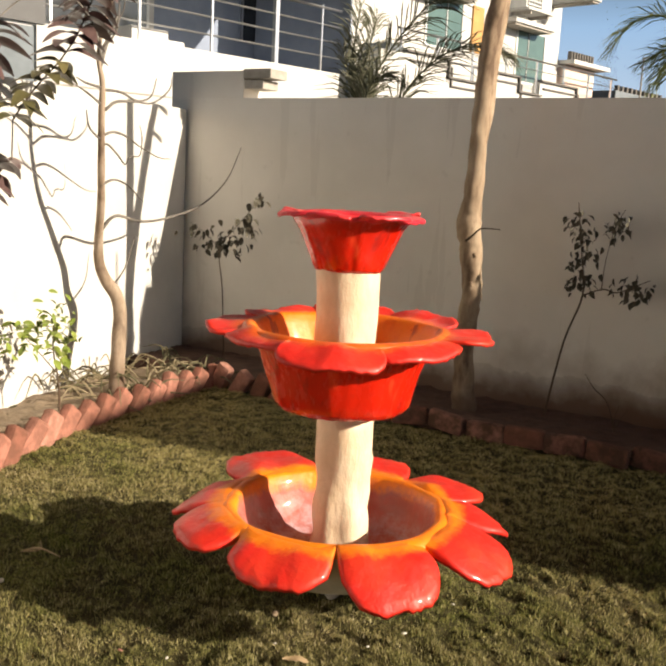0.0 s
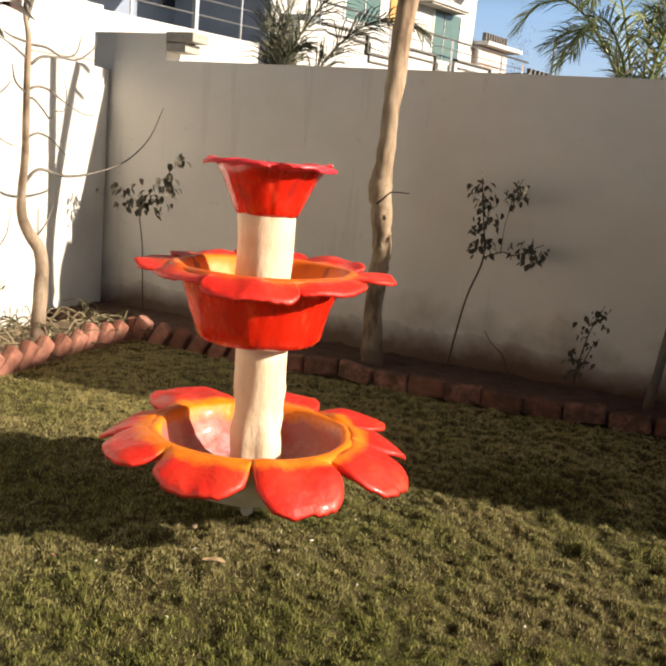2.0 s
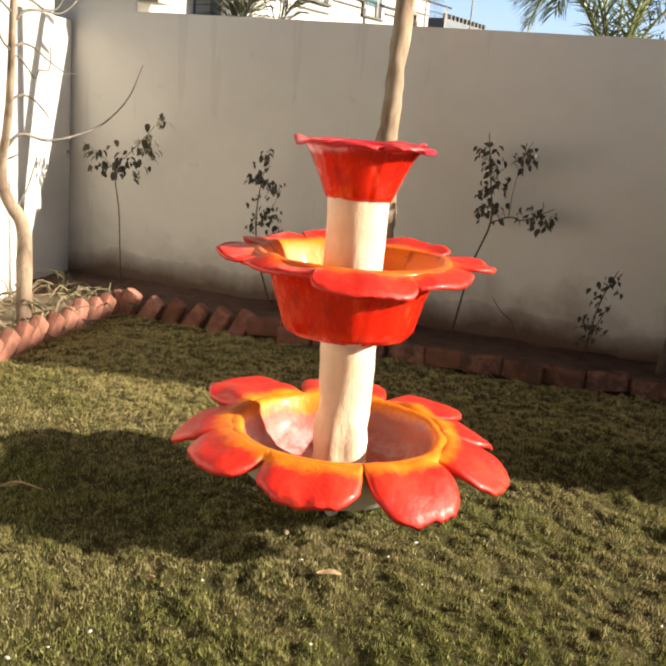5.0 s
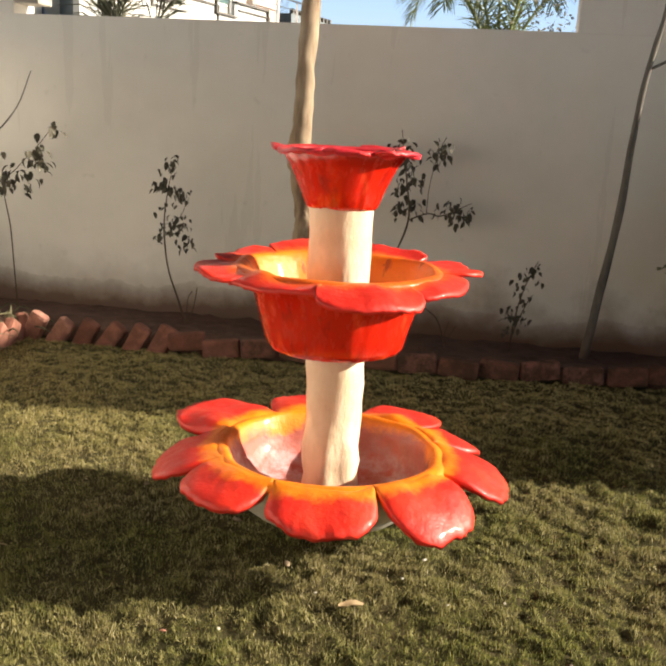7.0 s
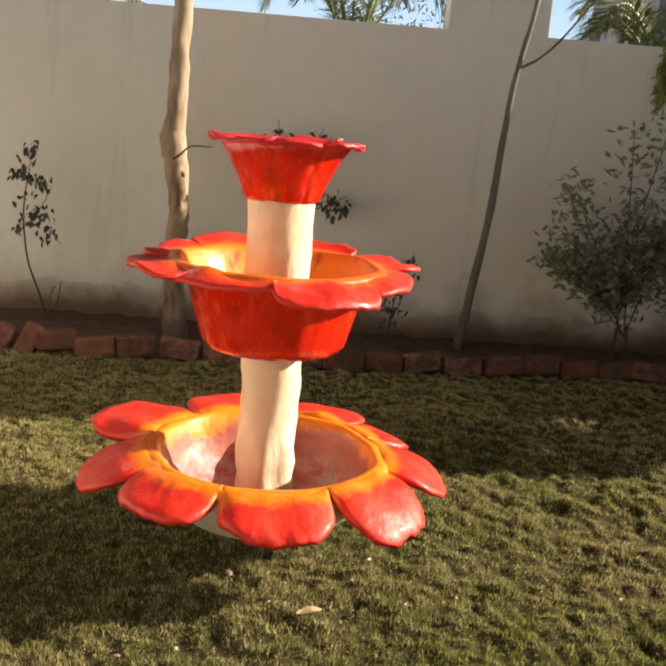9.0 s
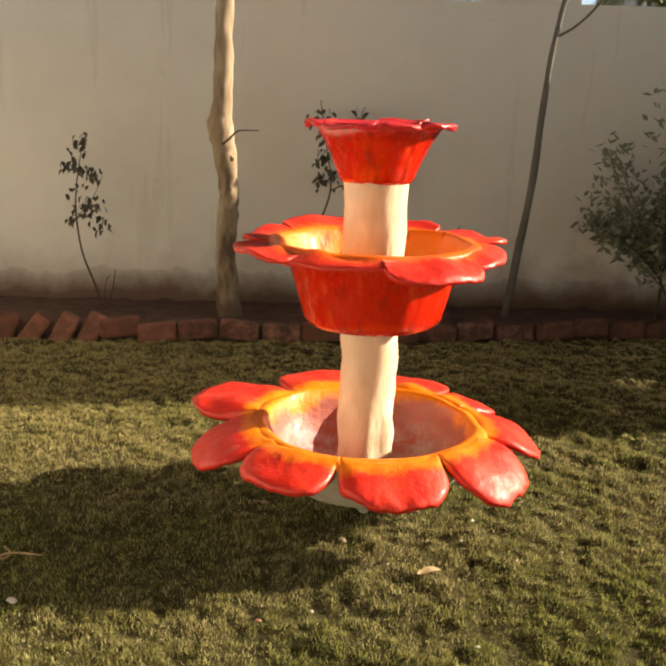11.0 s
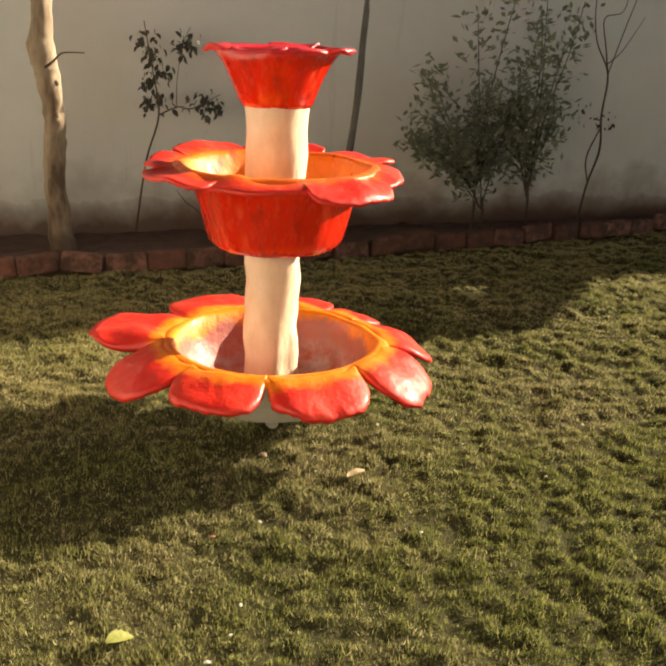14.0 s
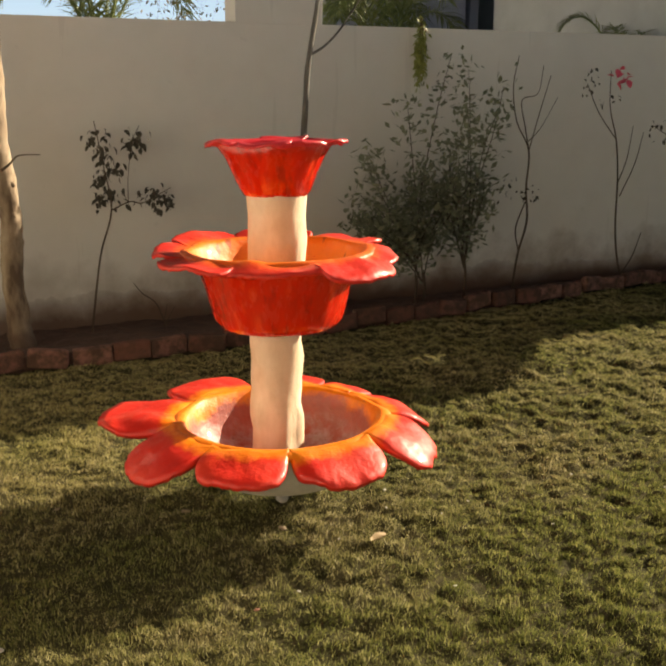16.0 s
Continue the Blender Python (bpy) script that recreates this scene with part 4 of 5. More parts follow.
def build_back_houses():
    """What shows over the rear wall further along."""
    blue = thing("blue_grey_house", (4.4, 9.5, -0.05), "blue-grey rendered house behind the rear wall", "house")
    part("wall", boxed((0, 0, 0), (2.1, 3.0, 3.6)), M["lavender"], blue)
    part("roof", boxed((-0.1, -0.1, 3.6), (3.4, 3.1, 3.75)), M["concrete"], blue)
    porch = part("porch", boxed((2.1, 0.6, 0), (3.3, 3.0, 3.598)), M["porch"], blue, "recessed porch in deep shade")
    for x in (2.25, 2.75):
        part("post", boxed((x, 0.1, 0), (x + 0.14, 0.24, 3.598)), M["lavender"], porch)
    tan = thing("beige_house", (8.2, 9.0, -0.05), "plain beige house behind the rear wall", "house")
    part("wall", boxed((0, 0, 0), (4.0, 3.0, 4.0)), M["concrete"], tan)
    part("roof", boxed((-0.1, -0.1, 4.0), (4.1, 3.1, 4.15)), M["concrete"], tan)


build_back_houses()


def leaf_cloud(ob_name, place, size, count, mat, label, category, seed, lean=(0, 0, 0.3)):
    """A loose mass of small leaves on a few thin stems."""
    rng = random.Random(seed)
    t = thing(ob_name, place, label, category)
    stems = bmesh.new()
    bm = bmesh.new()
    for k in range(7):
        pts = [(0, 0, -0.05 if size[2] > 0 else 0.05, 0.006)] + [(rng.uniform(-1, 1) * size[0] * u, rng.uniform(-1, 1) * size[1] * u, size[2] * u, 0.005 * (1.1 - u)) for u in (0.4, 0.7, 1.0)]
        tube(stems, pts, 5, steps=3)
        for p in smooth_path(pts, 6)[3:]:
            for _ in range(count):
                c = Vector(p[:3]) + Vector([rng.gauss(0, 0.22 * abs(q)) for q in size])
                d = (Vector((rng.uniform(-1, 1), rng.uniform(-1, 1), rng.uniform(-1, 1))) + Vector(lean)).normalized()
                side = d.cross(Vector((rng.uniform(-1, 1), rng.uniform(-1, 1), 1))).normalized()
                ln, w = rng.uniform(0.03, 0.06), rng.uniform(0.006, 0.012)
                a, b, e, f = (bm.verts.new(v) for v in (c, c + d * ln * 0.5 + side * w, c + d * ln, c + d * ln * 0.5 - side * w))
                bm.faces.new((a, b, e))
                bm.faces.new((a, e, f))
    part("stems", stems, M["stem"], t)
    tagged(part("foliage", bm, M[mat], t), kind="stuff")
    return t


leaf_cloud("creeper", (2.27, 3.12, 2.03), (0.05, 0.03, -0.30), 5, "leaf_lime", "yellow-green creeper hanging over the wall top", "creeper", 51, (0, 0, -1.2))
far_tree = leaf_cloud("far_tree", (0, 0, 0), (0.35, 0.35, 4.5), 40, "grey_palm", "small dusty tree far down the street", "tree", 53)
far_tree.location = (HOUSE @ Vector((-2.4 * K, 15.75 * K, 0)))
leaf_cloud("dry_hedge", (0.75, 4.2, -0.03), (0.35, 0.2, 2.3), 14, "dry", "brown dry shrub rising behind the wall", "shrub", 52)


# ---- the fountain ----
def build_fountain():
    f = thing("fountain", (0, 0, 0), "three tiered red and orange flower fountain with cream columns", "fountain")
    # lower bowl
    foot = bmesh.new()
    lathe(foot, [(0.03, 0.093), (0.12, 0.098), (0.20, 0.112), (0.27, 0.143), (0.33, 0.195), (0.375, 0.255), (0.395, 0.305), (0.385, 0.325)], 72, 0.012, 5.0, 1.0, True)
    pipe = bmesh.new()
    lathe(pipe, [(0.019, -0.05), (0.019, 0.01), (0.024, 0.012), (0.024, 0.045), (0.019, 0.047), (0.019, 0.10)], 16)
    part("pipe", pipe, M["concrete"], f, "short dull grey pipe foot")
    part("lower_bowl", foot, M["foot"], f, "grey-white plastered bowl underside", True)
    bowl = bmesh.new()
    lathe(bowl, [(0.385, 0.315), (0.408, 0.322), (0.406, 0.330), (0.398, 0.340), (0.386, 0.347), (0.372, 0.352), (0.360, 0.351), (0.347, 0.341), (0.336, 0.29), (0.32, 0.235), (0.285, 0.185), (0.23, 0.16), (0.09, 0.15)], 120, 0.016, 7.0, 2.0, True, 0.012)
    low = part("lower_basin", bowl, M["low_paint"], f, "salmon pink painted basin with orange rim", True)
    specs = [(-38, 20, 0.180, 0.118, 0.005), (-82.5, 22.5, 0.140, 0.088, 0.0), (-127, 20, 0.160, 0.062, 0.0), (-167.5, 21, 0.200, 0.098, 0.0), (151, 20.5, 0.275, 0.022, -0.01), (107, 22, 0.21, 0.012, 0.0), (66, 19, 0.22, 0.040, 0.0), (36, 12, 0.20, 0.085, 0.0), (4, 20.5, 0.215, 0.112, 0.005)]
    for k, (ang, half, length, droop, curl) in enumerate(specs):
        bm = petal_mesh(radians(ang), radians(half), 0.384, length + 0.011, 0.348, 0.010, droop, 0.022, curl, 3.1 * k + 1, 0.046, 3.3, 0.022)
        part("petal", bm, M["low_paint"], low, "", True)
    # lower column
    bm = bmesh.new()
    lathe(bm, [(0.098, 0.13), (0.100, 0.16), (0.098, 0.20), (0.096, 0.24), (0.098, 0.29), (0.097, 0.34), (0.092, 0.39), (0.092, 0.44), (0.096, 0.50), (0.095, 0.56), (0.093, 0.62), (0.094, 0.70)], 64, 0.018, 13.0, 3.0)
    part("lower_column", bm, M["cream"], f, "lumpy cream plastered column", True).location.y = 0.032
    # middle bowl
    bm = bmesh.new()
    lathe(bm, [(0.09, 0.690), (0.18, 0.690), (0.213, 0.699), (0.230, 0.720), (0.243, 0.765), (0.262, 0.835), (0.283, 0.90), (0.312, 0.94), (0.33, 0.955)], 120, 0.012, 7.0, 4.0, True, 0.035)
    part("middle_bowl", bm, M["red"], f, "glossy red middle bowl with paint runs", True)
    bm = bmesh.new()
    lathe(bm, [(0.31, 0.938), (0.338, 0.950), (0.346, 0.960), (0.340, 0.967), (0.325, 0.972), (0.310, 0.970), (0.298, 0.960), (0.286, 0.932), (0.262, 0.87), (0.238, 0.80), (0.18, 0.77), (0.08, 0.765)], 120, 0.012, 8.0, 5.0, True, 0.02)
    mid = part("middle_basin", bm, M["mid_paint"], f, "orange painted basin", True)
    specs = [(28, 22, 0.165, 0.012, 0.0), (-19, 23, 0.10, 0.028, 0.0), (-66, 24, 0.135, 0.050, 0.008), (-112, 23, 0.075, 0.016, 0.0), (-155, 22, 0.14, 0.006, -0.006), (160, 22, 0.11, -0.005, 0.0), (116, 22, 0.125, -0.022, 0.0), (72, 22, 0.11, -0.022, 0.0)]
    for k, (ang, half, length, droop, curl) in enumerate(specs):
        bm = petal_mesh(radians(ang), radians(half), 0.325, length * 0.96 + 0.008, 0.964, 0.004, droop, 0.018, curl, 2.3 * k + 40, 0.082, 3.0)
        part("petal", bm, M["mid_paint"], mid, "", True)
    # upper column
    bm = bmesh.new()
    lathe(bm, [(0.105, 0.74), (0.106, 0.80), (0.102, 0.90), (0.103, 1.0), (0.101, 1.08), (0.104, 1.15), (0.100, 1.18)], 48, 0.016, 9.0, 7.0)
    part("upper_column", bm, M["cream"], f, "lumpy cream plastered column", True)
    # top flower
    bm = bmesh.new()
    lathe(bm, [(0.09, 1.158), (0.112, 1.158), (0.121, 1.172), (0.142, 1.225), (0.170, 1.29), (0.196, 1.328), (0.19, 1.338)], 96, 0.010, 9.0, 8.0, True, 0.075)
    part("top_bowl", bm, M["red"], f, "glossy red top bowl", True)
    bm = bmesh.new()
    lathe(bm, [(0.18, 1.318), (0.205, 1.333), (0.195, 1.345), (0.17, 1.332), (0.15, 1.28), (0.12, 1.235), (0.05, 1.225)], 96, 0.008, 9.0, 9.0, False, 0.05)
    top = part("top_basin", bm, M["top_paint"], f, "crimson painted basin", True)
    for k in range(8):
        ang = -80 + 45 * k + (6 if k % 2 else -4)
        bm = petal_mesh(radians(ang), radians(23.5), 0.185, 0.050 + 0.009 * ((k * 5) % 3), 1.338, 0.008, 0.004 * (k % 3), 0.014, 0.004 if k % 2 else -0.006, 1.7 * k + 80, 0.040, 3.2)
        part("petal", bm, M["top_paint"], top, "", True)
    return f


build_fountain()


# ---- trees and plants along the walls ----
def build_tall_tree():
    t = thing("tall_tree", (-0.68, 2.72, 0.06), "tall bare tan barked tree trunk by the rear wall", "tree")
    o = t.location
    bm = bmesh.new()
    tube(bm, [(x - o.x, 2.72 - o.y, z - o.z, r * 0.93) for x, z, r in [(-0.672, -0.05, 0.10), (-0.692, 0.10, 0.080), (-0.702, 0.25, 0.073), (-0.710, 0.466, 0.069), (-0.702, 0.66, 0.071), (-0.692, 0.75, 0.067), (-0.692, 0.86, 0.066), (-0.708, 1.01, 0.071), (-0.727, 1.12, 0.079),
                 (-0.742, 1.215, 0.085), (-0.733, 1.31, 0.071), (-0.728, 1.43, 0.063), (-0.721, 1.61, 0.059), (-0.718, 1.80, 0.056), (-0.710, 2.05, 0.054), (-0.697, 2.25, 0.055), (-0.678, 2.42, 0.056), (-0.645, 2.6, 0.052), (-0.57, 3.2, 0.046), (-0.54, 4.3, 0.04)]], 18, 0.2, 6)
    trunk = part("trunk", bm, M["trunk"], t, "", True)
    for dx, z, s in ((0.030, 0.965, 0.020), (0.020, 0.785, 0.024), (-0.035, 0.60, 0.018), (0.028, 0.56, 0.018)):
        bm = bmesh.new()
        bmesh.ops.create_icosphere(bm, subdivisions=2, radius=s)
        for v in bm.verts:
            v.co = Vector((v.co.x * 0.8, v.co.y * 0.35, v.co.z * 0.8)) * (1 + 0.3 * noise.noise(v.co * 60)) + Vector((-0.02 + dx, -0.054, z))
        part("knot", bm, M["trunk"], trunk, "", True)
    bm = bmesh.new()
    tube(bm, [(-0.045, 0.0, 1.5, 0.046), (-0.033, 0.06, 1.85, 0.048), (-0.042, 0.13, 2.2, 0.050), (-0.034, 0.21, 2.5, 0.050), (-0.038, 0.29, 2.75, 0.046), (-0.04, 0.40, 3.1, 0.042), (-0.06, 0.50, 3.6, 0.034)], 12, 0.2)
    limb = part("limb", bm, M["trunk"], t, "", True)
    for pts in ([(-0.038, 0.27, 2.72, 0.022), (-0.038, 0.45, 2.66, 0.018)], [(-0.04, 0.34, 2.93, 0.022), (-0.04, 0.53, 2.88, 0.02)]):
        part("stub", tube(bmesh.new(), pts, 8), M["trunk"], limb)
    bm = bmesh.new()
    tube(bm, [(-0.045, -0.072, 1.050, 0.009), (0.0, -0.082, 1.085, 0.007), (0.045, -0.078, 1.128, 0.005), (0.09, -0.075, 1.136, 0.004), (0.175, -0.075, 1.135, 0.003)], 6)
    part("twig", bm, M["stem"], trunk)
    return t


build_tall_tree()


def build_thin_tree():
    t = thing("thin_tree", (1.10, 2.85, 0.06), "slender leaning grey sapling by the rear wall", "tree")
    o = t.location
    bm = bmesh.new()
    tube(bm, [(x - o.x, y - o.y, z - o.z, r) for x, y, z, r in [(1.10, 2.85, -0.03, 0.032), (1.14, 2.85, 0.33, 0.027), (1.205, 2.85, 0.84, 0.024), (1.232, 2.85, 1.22, 0.023), (1.262, 2.85, 1.64, 0.019), (1.30, 2.85, 1.9, 0.017), (1.345, 2.85, 2.14, 0.015), (1.40, 2.85, 2.7, 0.012)]], 10, 0.25)
    part("trunk", bm, M["grey_bark"], t, "", True)
    bm = bmesh.new()
    tube(bm, [(1.30 - o.x, 0, 1.80 - o.z, 0.010), (1.40 - o.x, 0, 1.86 - o.z, 0.008), (1.52 - o.x, 0, 1.98 - o.z, 0.007), (1.68 - o.x, 0, 2.2 - o.z, 0.005)], 7)
    part("branch", bm, M["grey_bark"], t)
    return t


build_thin_tree()

ROSE = leaf_data("rose_leaf", M["leaf_dark"], 0.050, 0.033, 0.35, 0.45)
RED = leaf_data("red_leaf", M["leaf_red"], 0.165, 0.095, 0.30, 0.75, 7)
OLIVE = leaf_data("olive_leaf", M["leaf_olive"], 0.155, 0.086, 0.30, 0.75, 7)
GREEN = leaf_data("green_leaf", M["leaf_green"], 0.075, 0.042)


def rose_bush(place, stems, clusters, label, seed, mesh=ROSE, spread=0.055, droop=-45, size=1.0, y_jit=0.05, full=1.6):
    """A sparse rose: bent stems, and leaves in bunches (x, y, z, count, reach)."""
    rng = random.Random(seed)
    plant = thing("rose_bush", place, label, "rose bush")
    o = plant.location
    for pts in stems:
        bm = bmesh.new()
        tube(bm, [(x - o.x, y - o.y, z - o.z, r) for x, y, z, r in pts], 6)
        part("stem", bm, M["stem"], plant)
    for x, y, z, count, reach in clusters:
        for _ in range(round(count * full)):
            p = (x + rng.gauss(0, reach * 0.5), y + rng.gauss(0, y_jit), z + rng.gauss(0, reach * 0.55))
            put_leaf(mesh, plant, p, rng.uniform(0, 360), droop + rng.uniform(-35, 35), rng.uniform(-40, 40), size * rng.uniform(0.65, 1.2))
    return plant


Y = 2.95
rose_bush((-0.235, Y, 0.07), [[(-0.235, Y, 0.02, 0.008), (-0.15, Y, 0.52, 0.006), (-0.06, Y, 0.82, 0.006), (-0.09, Y, 1.08, 0.004), (-0.136, Y, 1.38, 0.003)],
    [(-0.06, Y, 0.82, 0.005), (0.06, Y, 0.87, 0.004), (0.15, Y, 0.86, 0.004), (0.33, Y, 0.95, 0.002)], [(0.05, Y, 0.86, 0.003), (0.06, Y, 1.05, 0.002), (0.10, Y, 1.25, 0.002), (0.145, Y, 1.35, 0.002)]],
    [(-0.14, Y, 1.30, 8, 0.06), (-0.09, Y, 1.20, 18, 0.08), (-0.05, Y, 1.10, 16, 0.08), (-0.12, Y, 1.02, 10, 0.06), (-0.06, Y, 0.93, 14, 0.07), (0.09, Y, 1.23, 12, 0.07), (0.14, Y, 1.29, 8, 0.05), (0.22, Y, 0.90, 18, 0.08), (0.30, Y, 0.87, 10, 0.06), (-0.13, Y, 0.87, 8, 0.05)],
    "leggy dark leaved rose leaning against the rear wall", 3, size=0.85, full=1.9)
Y = 2.85
rose_bush((-1.51, Y, 0.07), [[(-1.50, Y, 0.02, 0.008), (-1.56, Y, 0.2, 0.007), (-1.635, Y, 0.42, 0.006), (-1.66, Y, 0.7, 0.005), (-1.63, Y, 0.95, 0.003), (-1.585, Y, 1.13, 0.002)],
    [(-1.49, Y, 0.05, 0.005), (-1.45, Y, 0.15, 0.004), (-1.425, Y, 0.29, 0.003)], [(-1.50, Y, 0.05, 0.004), (-1.49, Y, 0.2, 0.003), (-1.46, Y, 0.26, 0.003)], [(-1.65, Y, 0.62, 0.003), (-1.55, Y, 0.75, 0.002), (-1.49, Y, 0.88, 0.002)]],
    [(-1.60, Y, 1.08, 8, 0.05), (-1.66, Y, 0.97, 8, 0.06), (-1.60, Y, 0.93, 8, 0.06), (-1.54, Y, 0.90, 5, 0.04), (-1.66, Y, 0.80, 5, 0.06), (-1.55, Y, 0.72, 12, 0.07), (-1.62, Y, 0.64, 8, 0.07), (-1.52, Y, 0.60, 6, 0.05), (-1.70, Y, 0.60, 3, 0.04), (-1.72, Y, 0.95, 3, 0.03)],
    "upright dark leaved rose bush in the rear bed", 5, size=0.80, full=2.3)
rose_bush((-2.72, Y, 0.06), [[(-2.72, Y, 0.0, 0.007), (-2.74, Y, 0.3, 0.005), (-2.76, Y, 0.6, 0.005), (-2.80, Y, 0.88, 0.004), (-2.70, Y, 1.0, 0.003), (-2.55, Y, 1.15, 0.003), (-2.42, Y, 1.30, 0.002)], [(-2.80, Y, 0.88, 0.003), (-2.92, Y, 0.98, 0.002), (-3.08, Y, 1.06, 0.002)]],
    [(-2.80, Y, 0.98, 7, 0.07), (-2.72, Y, 0.94, 6, 0.06), (-2.64, Y, 0.93, 6, 0.06), (-2.60, Y, 1.08, 5, 0.05), (-2.52, Y, 1.14, 6, 0.06), (-2.50, Y, 1.04, 4, 0.04), (-2.42, Y, 1.28, 5, 0.04), (-3.02, Y, 1.02, 6, 0.06), (-2.93, Y, 0.93, 4, 0.05), (-2.83, Y, 0.9, 4, 0.05)],
    "thin tall rose with sparse dark leaves", 8, size=1.08, full=2.2)
rose_bush((0.64, Y, 0.07), [[(0.64, Y, 0.02, 0.007), (0.66, Y, 0.25, 0.005), (0.70, Y, 0.45, 0.004), (0.77, Y, 0.63, 0.002)], [(0.65, Y, 0.15, 0.004), (0.72, Y, 0.35, 0.003), (0.76, Y, 0.42, 0.002)]],
    [(0.70, Y, 0.52, 6, 0.05), (0.75, Y, 0.58, 4, 0.04), (0.69, Y, 0.42, 6, 0.05), (0.62, Y, 0.30, 6, 0.05), (0.70, Y, 0.27, 7, 0.06), (0.62, Y, 0.2, 6, 0.06), (0.80, Y, 0.50, 2, 0.02)], "small dark rose bush low in the rear bed", 11, size=0.75, full=2.2)
rose_bush((0.22, Y, 0.08), [[(0.25, Y, -0.01, 0.005), (0.18, Y, 0.20, 0.004), (0.09, Y, 0.28, 0.003), (0.03, Y, 0.36, 0.002)], [(0.22, Y, 0.08, 0.003), (0.25, Y, 0.20, 0.002)], [(0.23, Y, 0.06, 0.003), (0.30, Y, 0.18, 0.0015)]], [], "bare pruned rose twigs in the bed", 12)


def build_shrub():
    """Two leafy shrubs grown together, loose at the top."""
    rng = random.Random(21)
    s = thing("leafy_shrub", (2.2, 2.85, 0.06), "loose dark green small leaved shrub against the wall", "shrub")
    o = s.location
    tips = []
    for bx, fork in ((2.10, 0.34), (2.17, 0.22), (2.52, 0.30)):
        bm = bmesh.new()
        tube(bm, [(bx - o.x, 0, -0.08, 0.013), (bx - o.x + 0.02, 0.01, fork * 0.5, 0.011), (bx - o.x, 0, fork, 0.009)], 7, 0.2)
        part("stem", bm, M["stem"], s)
    for k in range(30):
        bx, fork = rng.choice(((2.10, 0.34), (2.10, 0.34), (2.17, 0.22), (2.52, 0.30)))
        spread = rng.uniform(-0.55, 0.32) if bx < 2.3 else rng.uniform(-0.25, 0.45)
        top = (rng.uniform(0.62, 1.15) if bx < 2.3 else rng.uniform(0.8, 1.5))
        if k < 4:
            bx, fork, spread, top = ((2.10, 0.34, -0.02, 1.50), (2.10, 0.34, 0.14, 1.80), (2.52, 0.30, 0.05, 1.72), (2.52, 0.30, 0.25, 1.6))[k]
        pts = [(bx, 2.85, fork - 0.03, 0.005), (bx + spread * 0.3, 2.85 + rng.uniform(-0.05, 0.05), fork + (top - fork) * 0.35, 0.0045), (bx + spread * 0.75, 2.85 + rng.uniform(-0.16, 0.1), fork + (top - fork) * 0.75, 0.0035), (bx + spread, 2.85 + rng.uniform(-0.22, 0.12), top, 0.002)]
        bm = bmesh.new()
        tube(bm, [(x - o.x, y - o.y, z - o.z, r) for x, y, z, r in pts], 5, steps=4)
        part("stem", bm, M["stem"], s)
        tips.append(smooth_path(pts, 8))
    bm = bmesh.new()
    for path in tips:
        for p in path[5:]:
            for _ in range(6):
                c = Vector(p[:3]) - o + Vector((rng.gauss(0, 0.055), rng.gauss(0, 0.05), rng.gauss(0, 0.055)))
                d = Vector((rng.uniform(-1, 1), rng.uniform(-1, 1), rng.uniform(-0.3, 1.0))).normalized()
                side = d.cross(Vector((rng.uniform(-1, 1), rng.uniform(-1, 1), 1))).normalized()
                ln, w = rng.uniform(0.045, 0.085), rng.uniform(0.011, 0.019)
                a, b, e, f = (bm.verts.new(v) for v in (c, c + d * ln * 0.5 + side * w, c + d * ln, c + d * ln * 0.5 - side * w))
                bm.faces.new((a, b, e))
                bm.faces.new((a, e, f))
    tagged(part("foliage", bm, M["bush"], s), kind="stuff")
    return s


build_shrub()


def bare_shrub(place, stems, leaves, label, seed, flower=None):
    p = rose_bush(place, stems, leaves, label, seed, size=0.6)
    p.name = "bare_shrub"
    tagged(p, label, "shrub")
    if flower:
        rng = random.Random(seed)
        for _ in range(14):
            put_leaf(PINK, p, [c + rng.gauss(0, 0.04) for c in flower], rng.uniform(0, 360), rng.uniform(-60, 60), rng.uniform(-60, 60), rng.uniform(0.7, 1.2)).name = "petal"
    return p


PINK = leaf_data("pink_petal", M["pink"], 0.06, 0.055)
bare_shrub((2.96, Y, 0.07), [[(2.95, Y, 0.02, 0.010), (3.0, Y, 0.35, 0.009), (3.07, Y, 0.6, 0.009), (3.05, Y, 0.85, 0.008), (3.06, Y, 1.13, 0.007), (2.94, Y, 1.35, 0.005), (2.90, Y, 1.6, 0.004), (2.94, Y, 1.82, 0.003)],
    [(3.06, Y, 1.13, 0.006), (3.02, Y, 1.3, 0.005), (2.98, Y, 1.5, 0.004), (3.12, Y, 1.55, 0.003), (3.16, Y, 1.75, 0.003)], [(3.06, Y, 1.13, 0.005), (3.14, Y, 1.4, 0.004), (3.23, Y, 1.68, 0.003)], [(3.05, Y, 1.2, 0.004), (3.16, Y, 1.3, 0.003), (3.30, Y, 1.52, 0.002)],
    [(3.0, Y, 0.38, 0.006), (2.97, Y, 0.55, 0.006), (3.05, Y, 0.75, 0.006)]], [(2.90, Y, 0.85, 10, 0.09), (3.0, Y, 0.78, 6, 0.08), (3.10, Y, 0.82, 5, 0.06)], "bare twiggy shrub with twisted dark stems", 31)
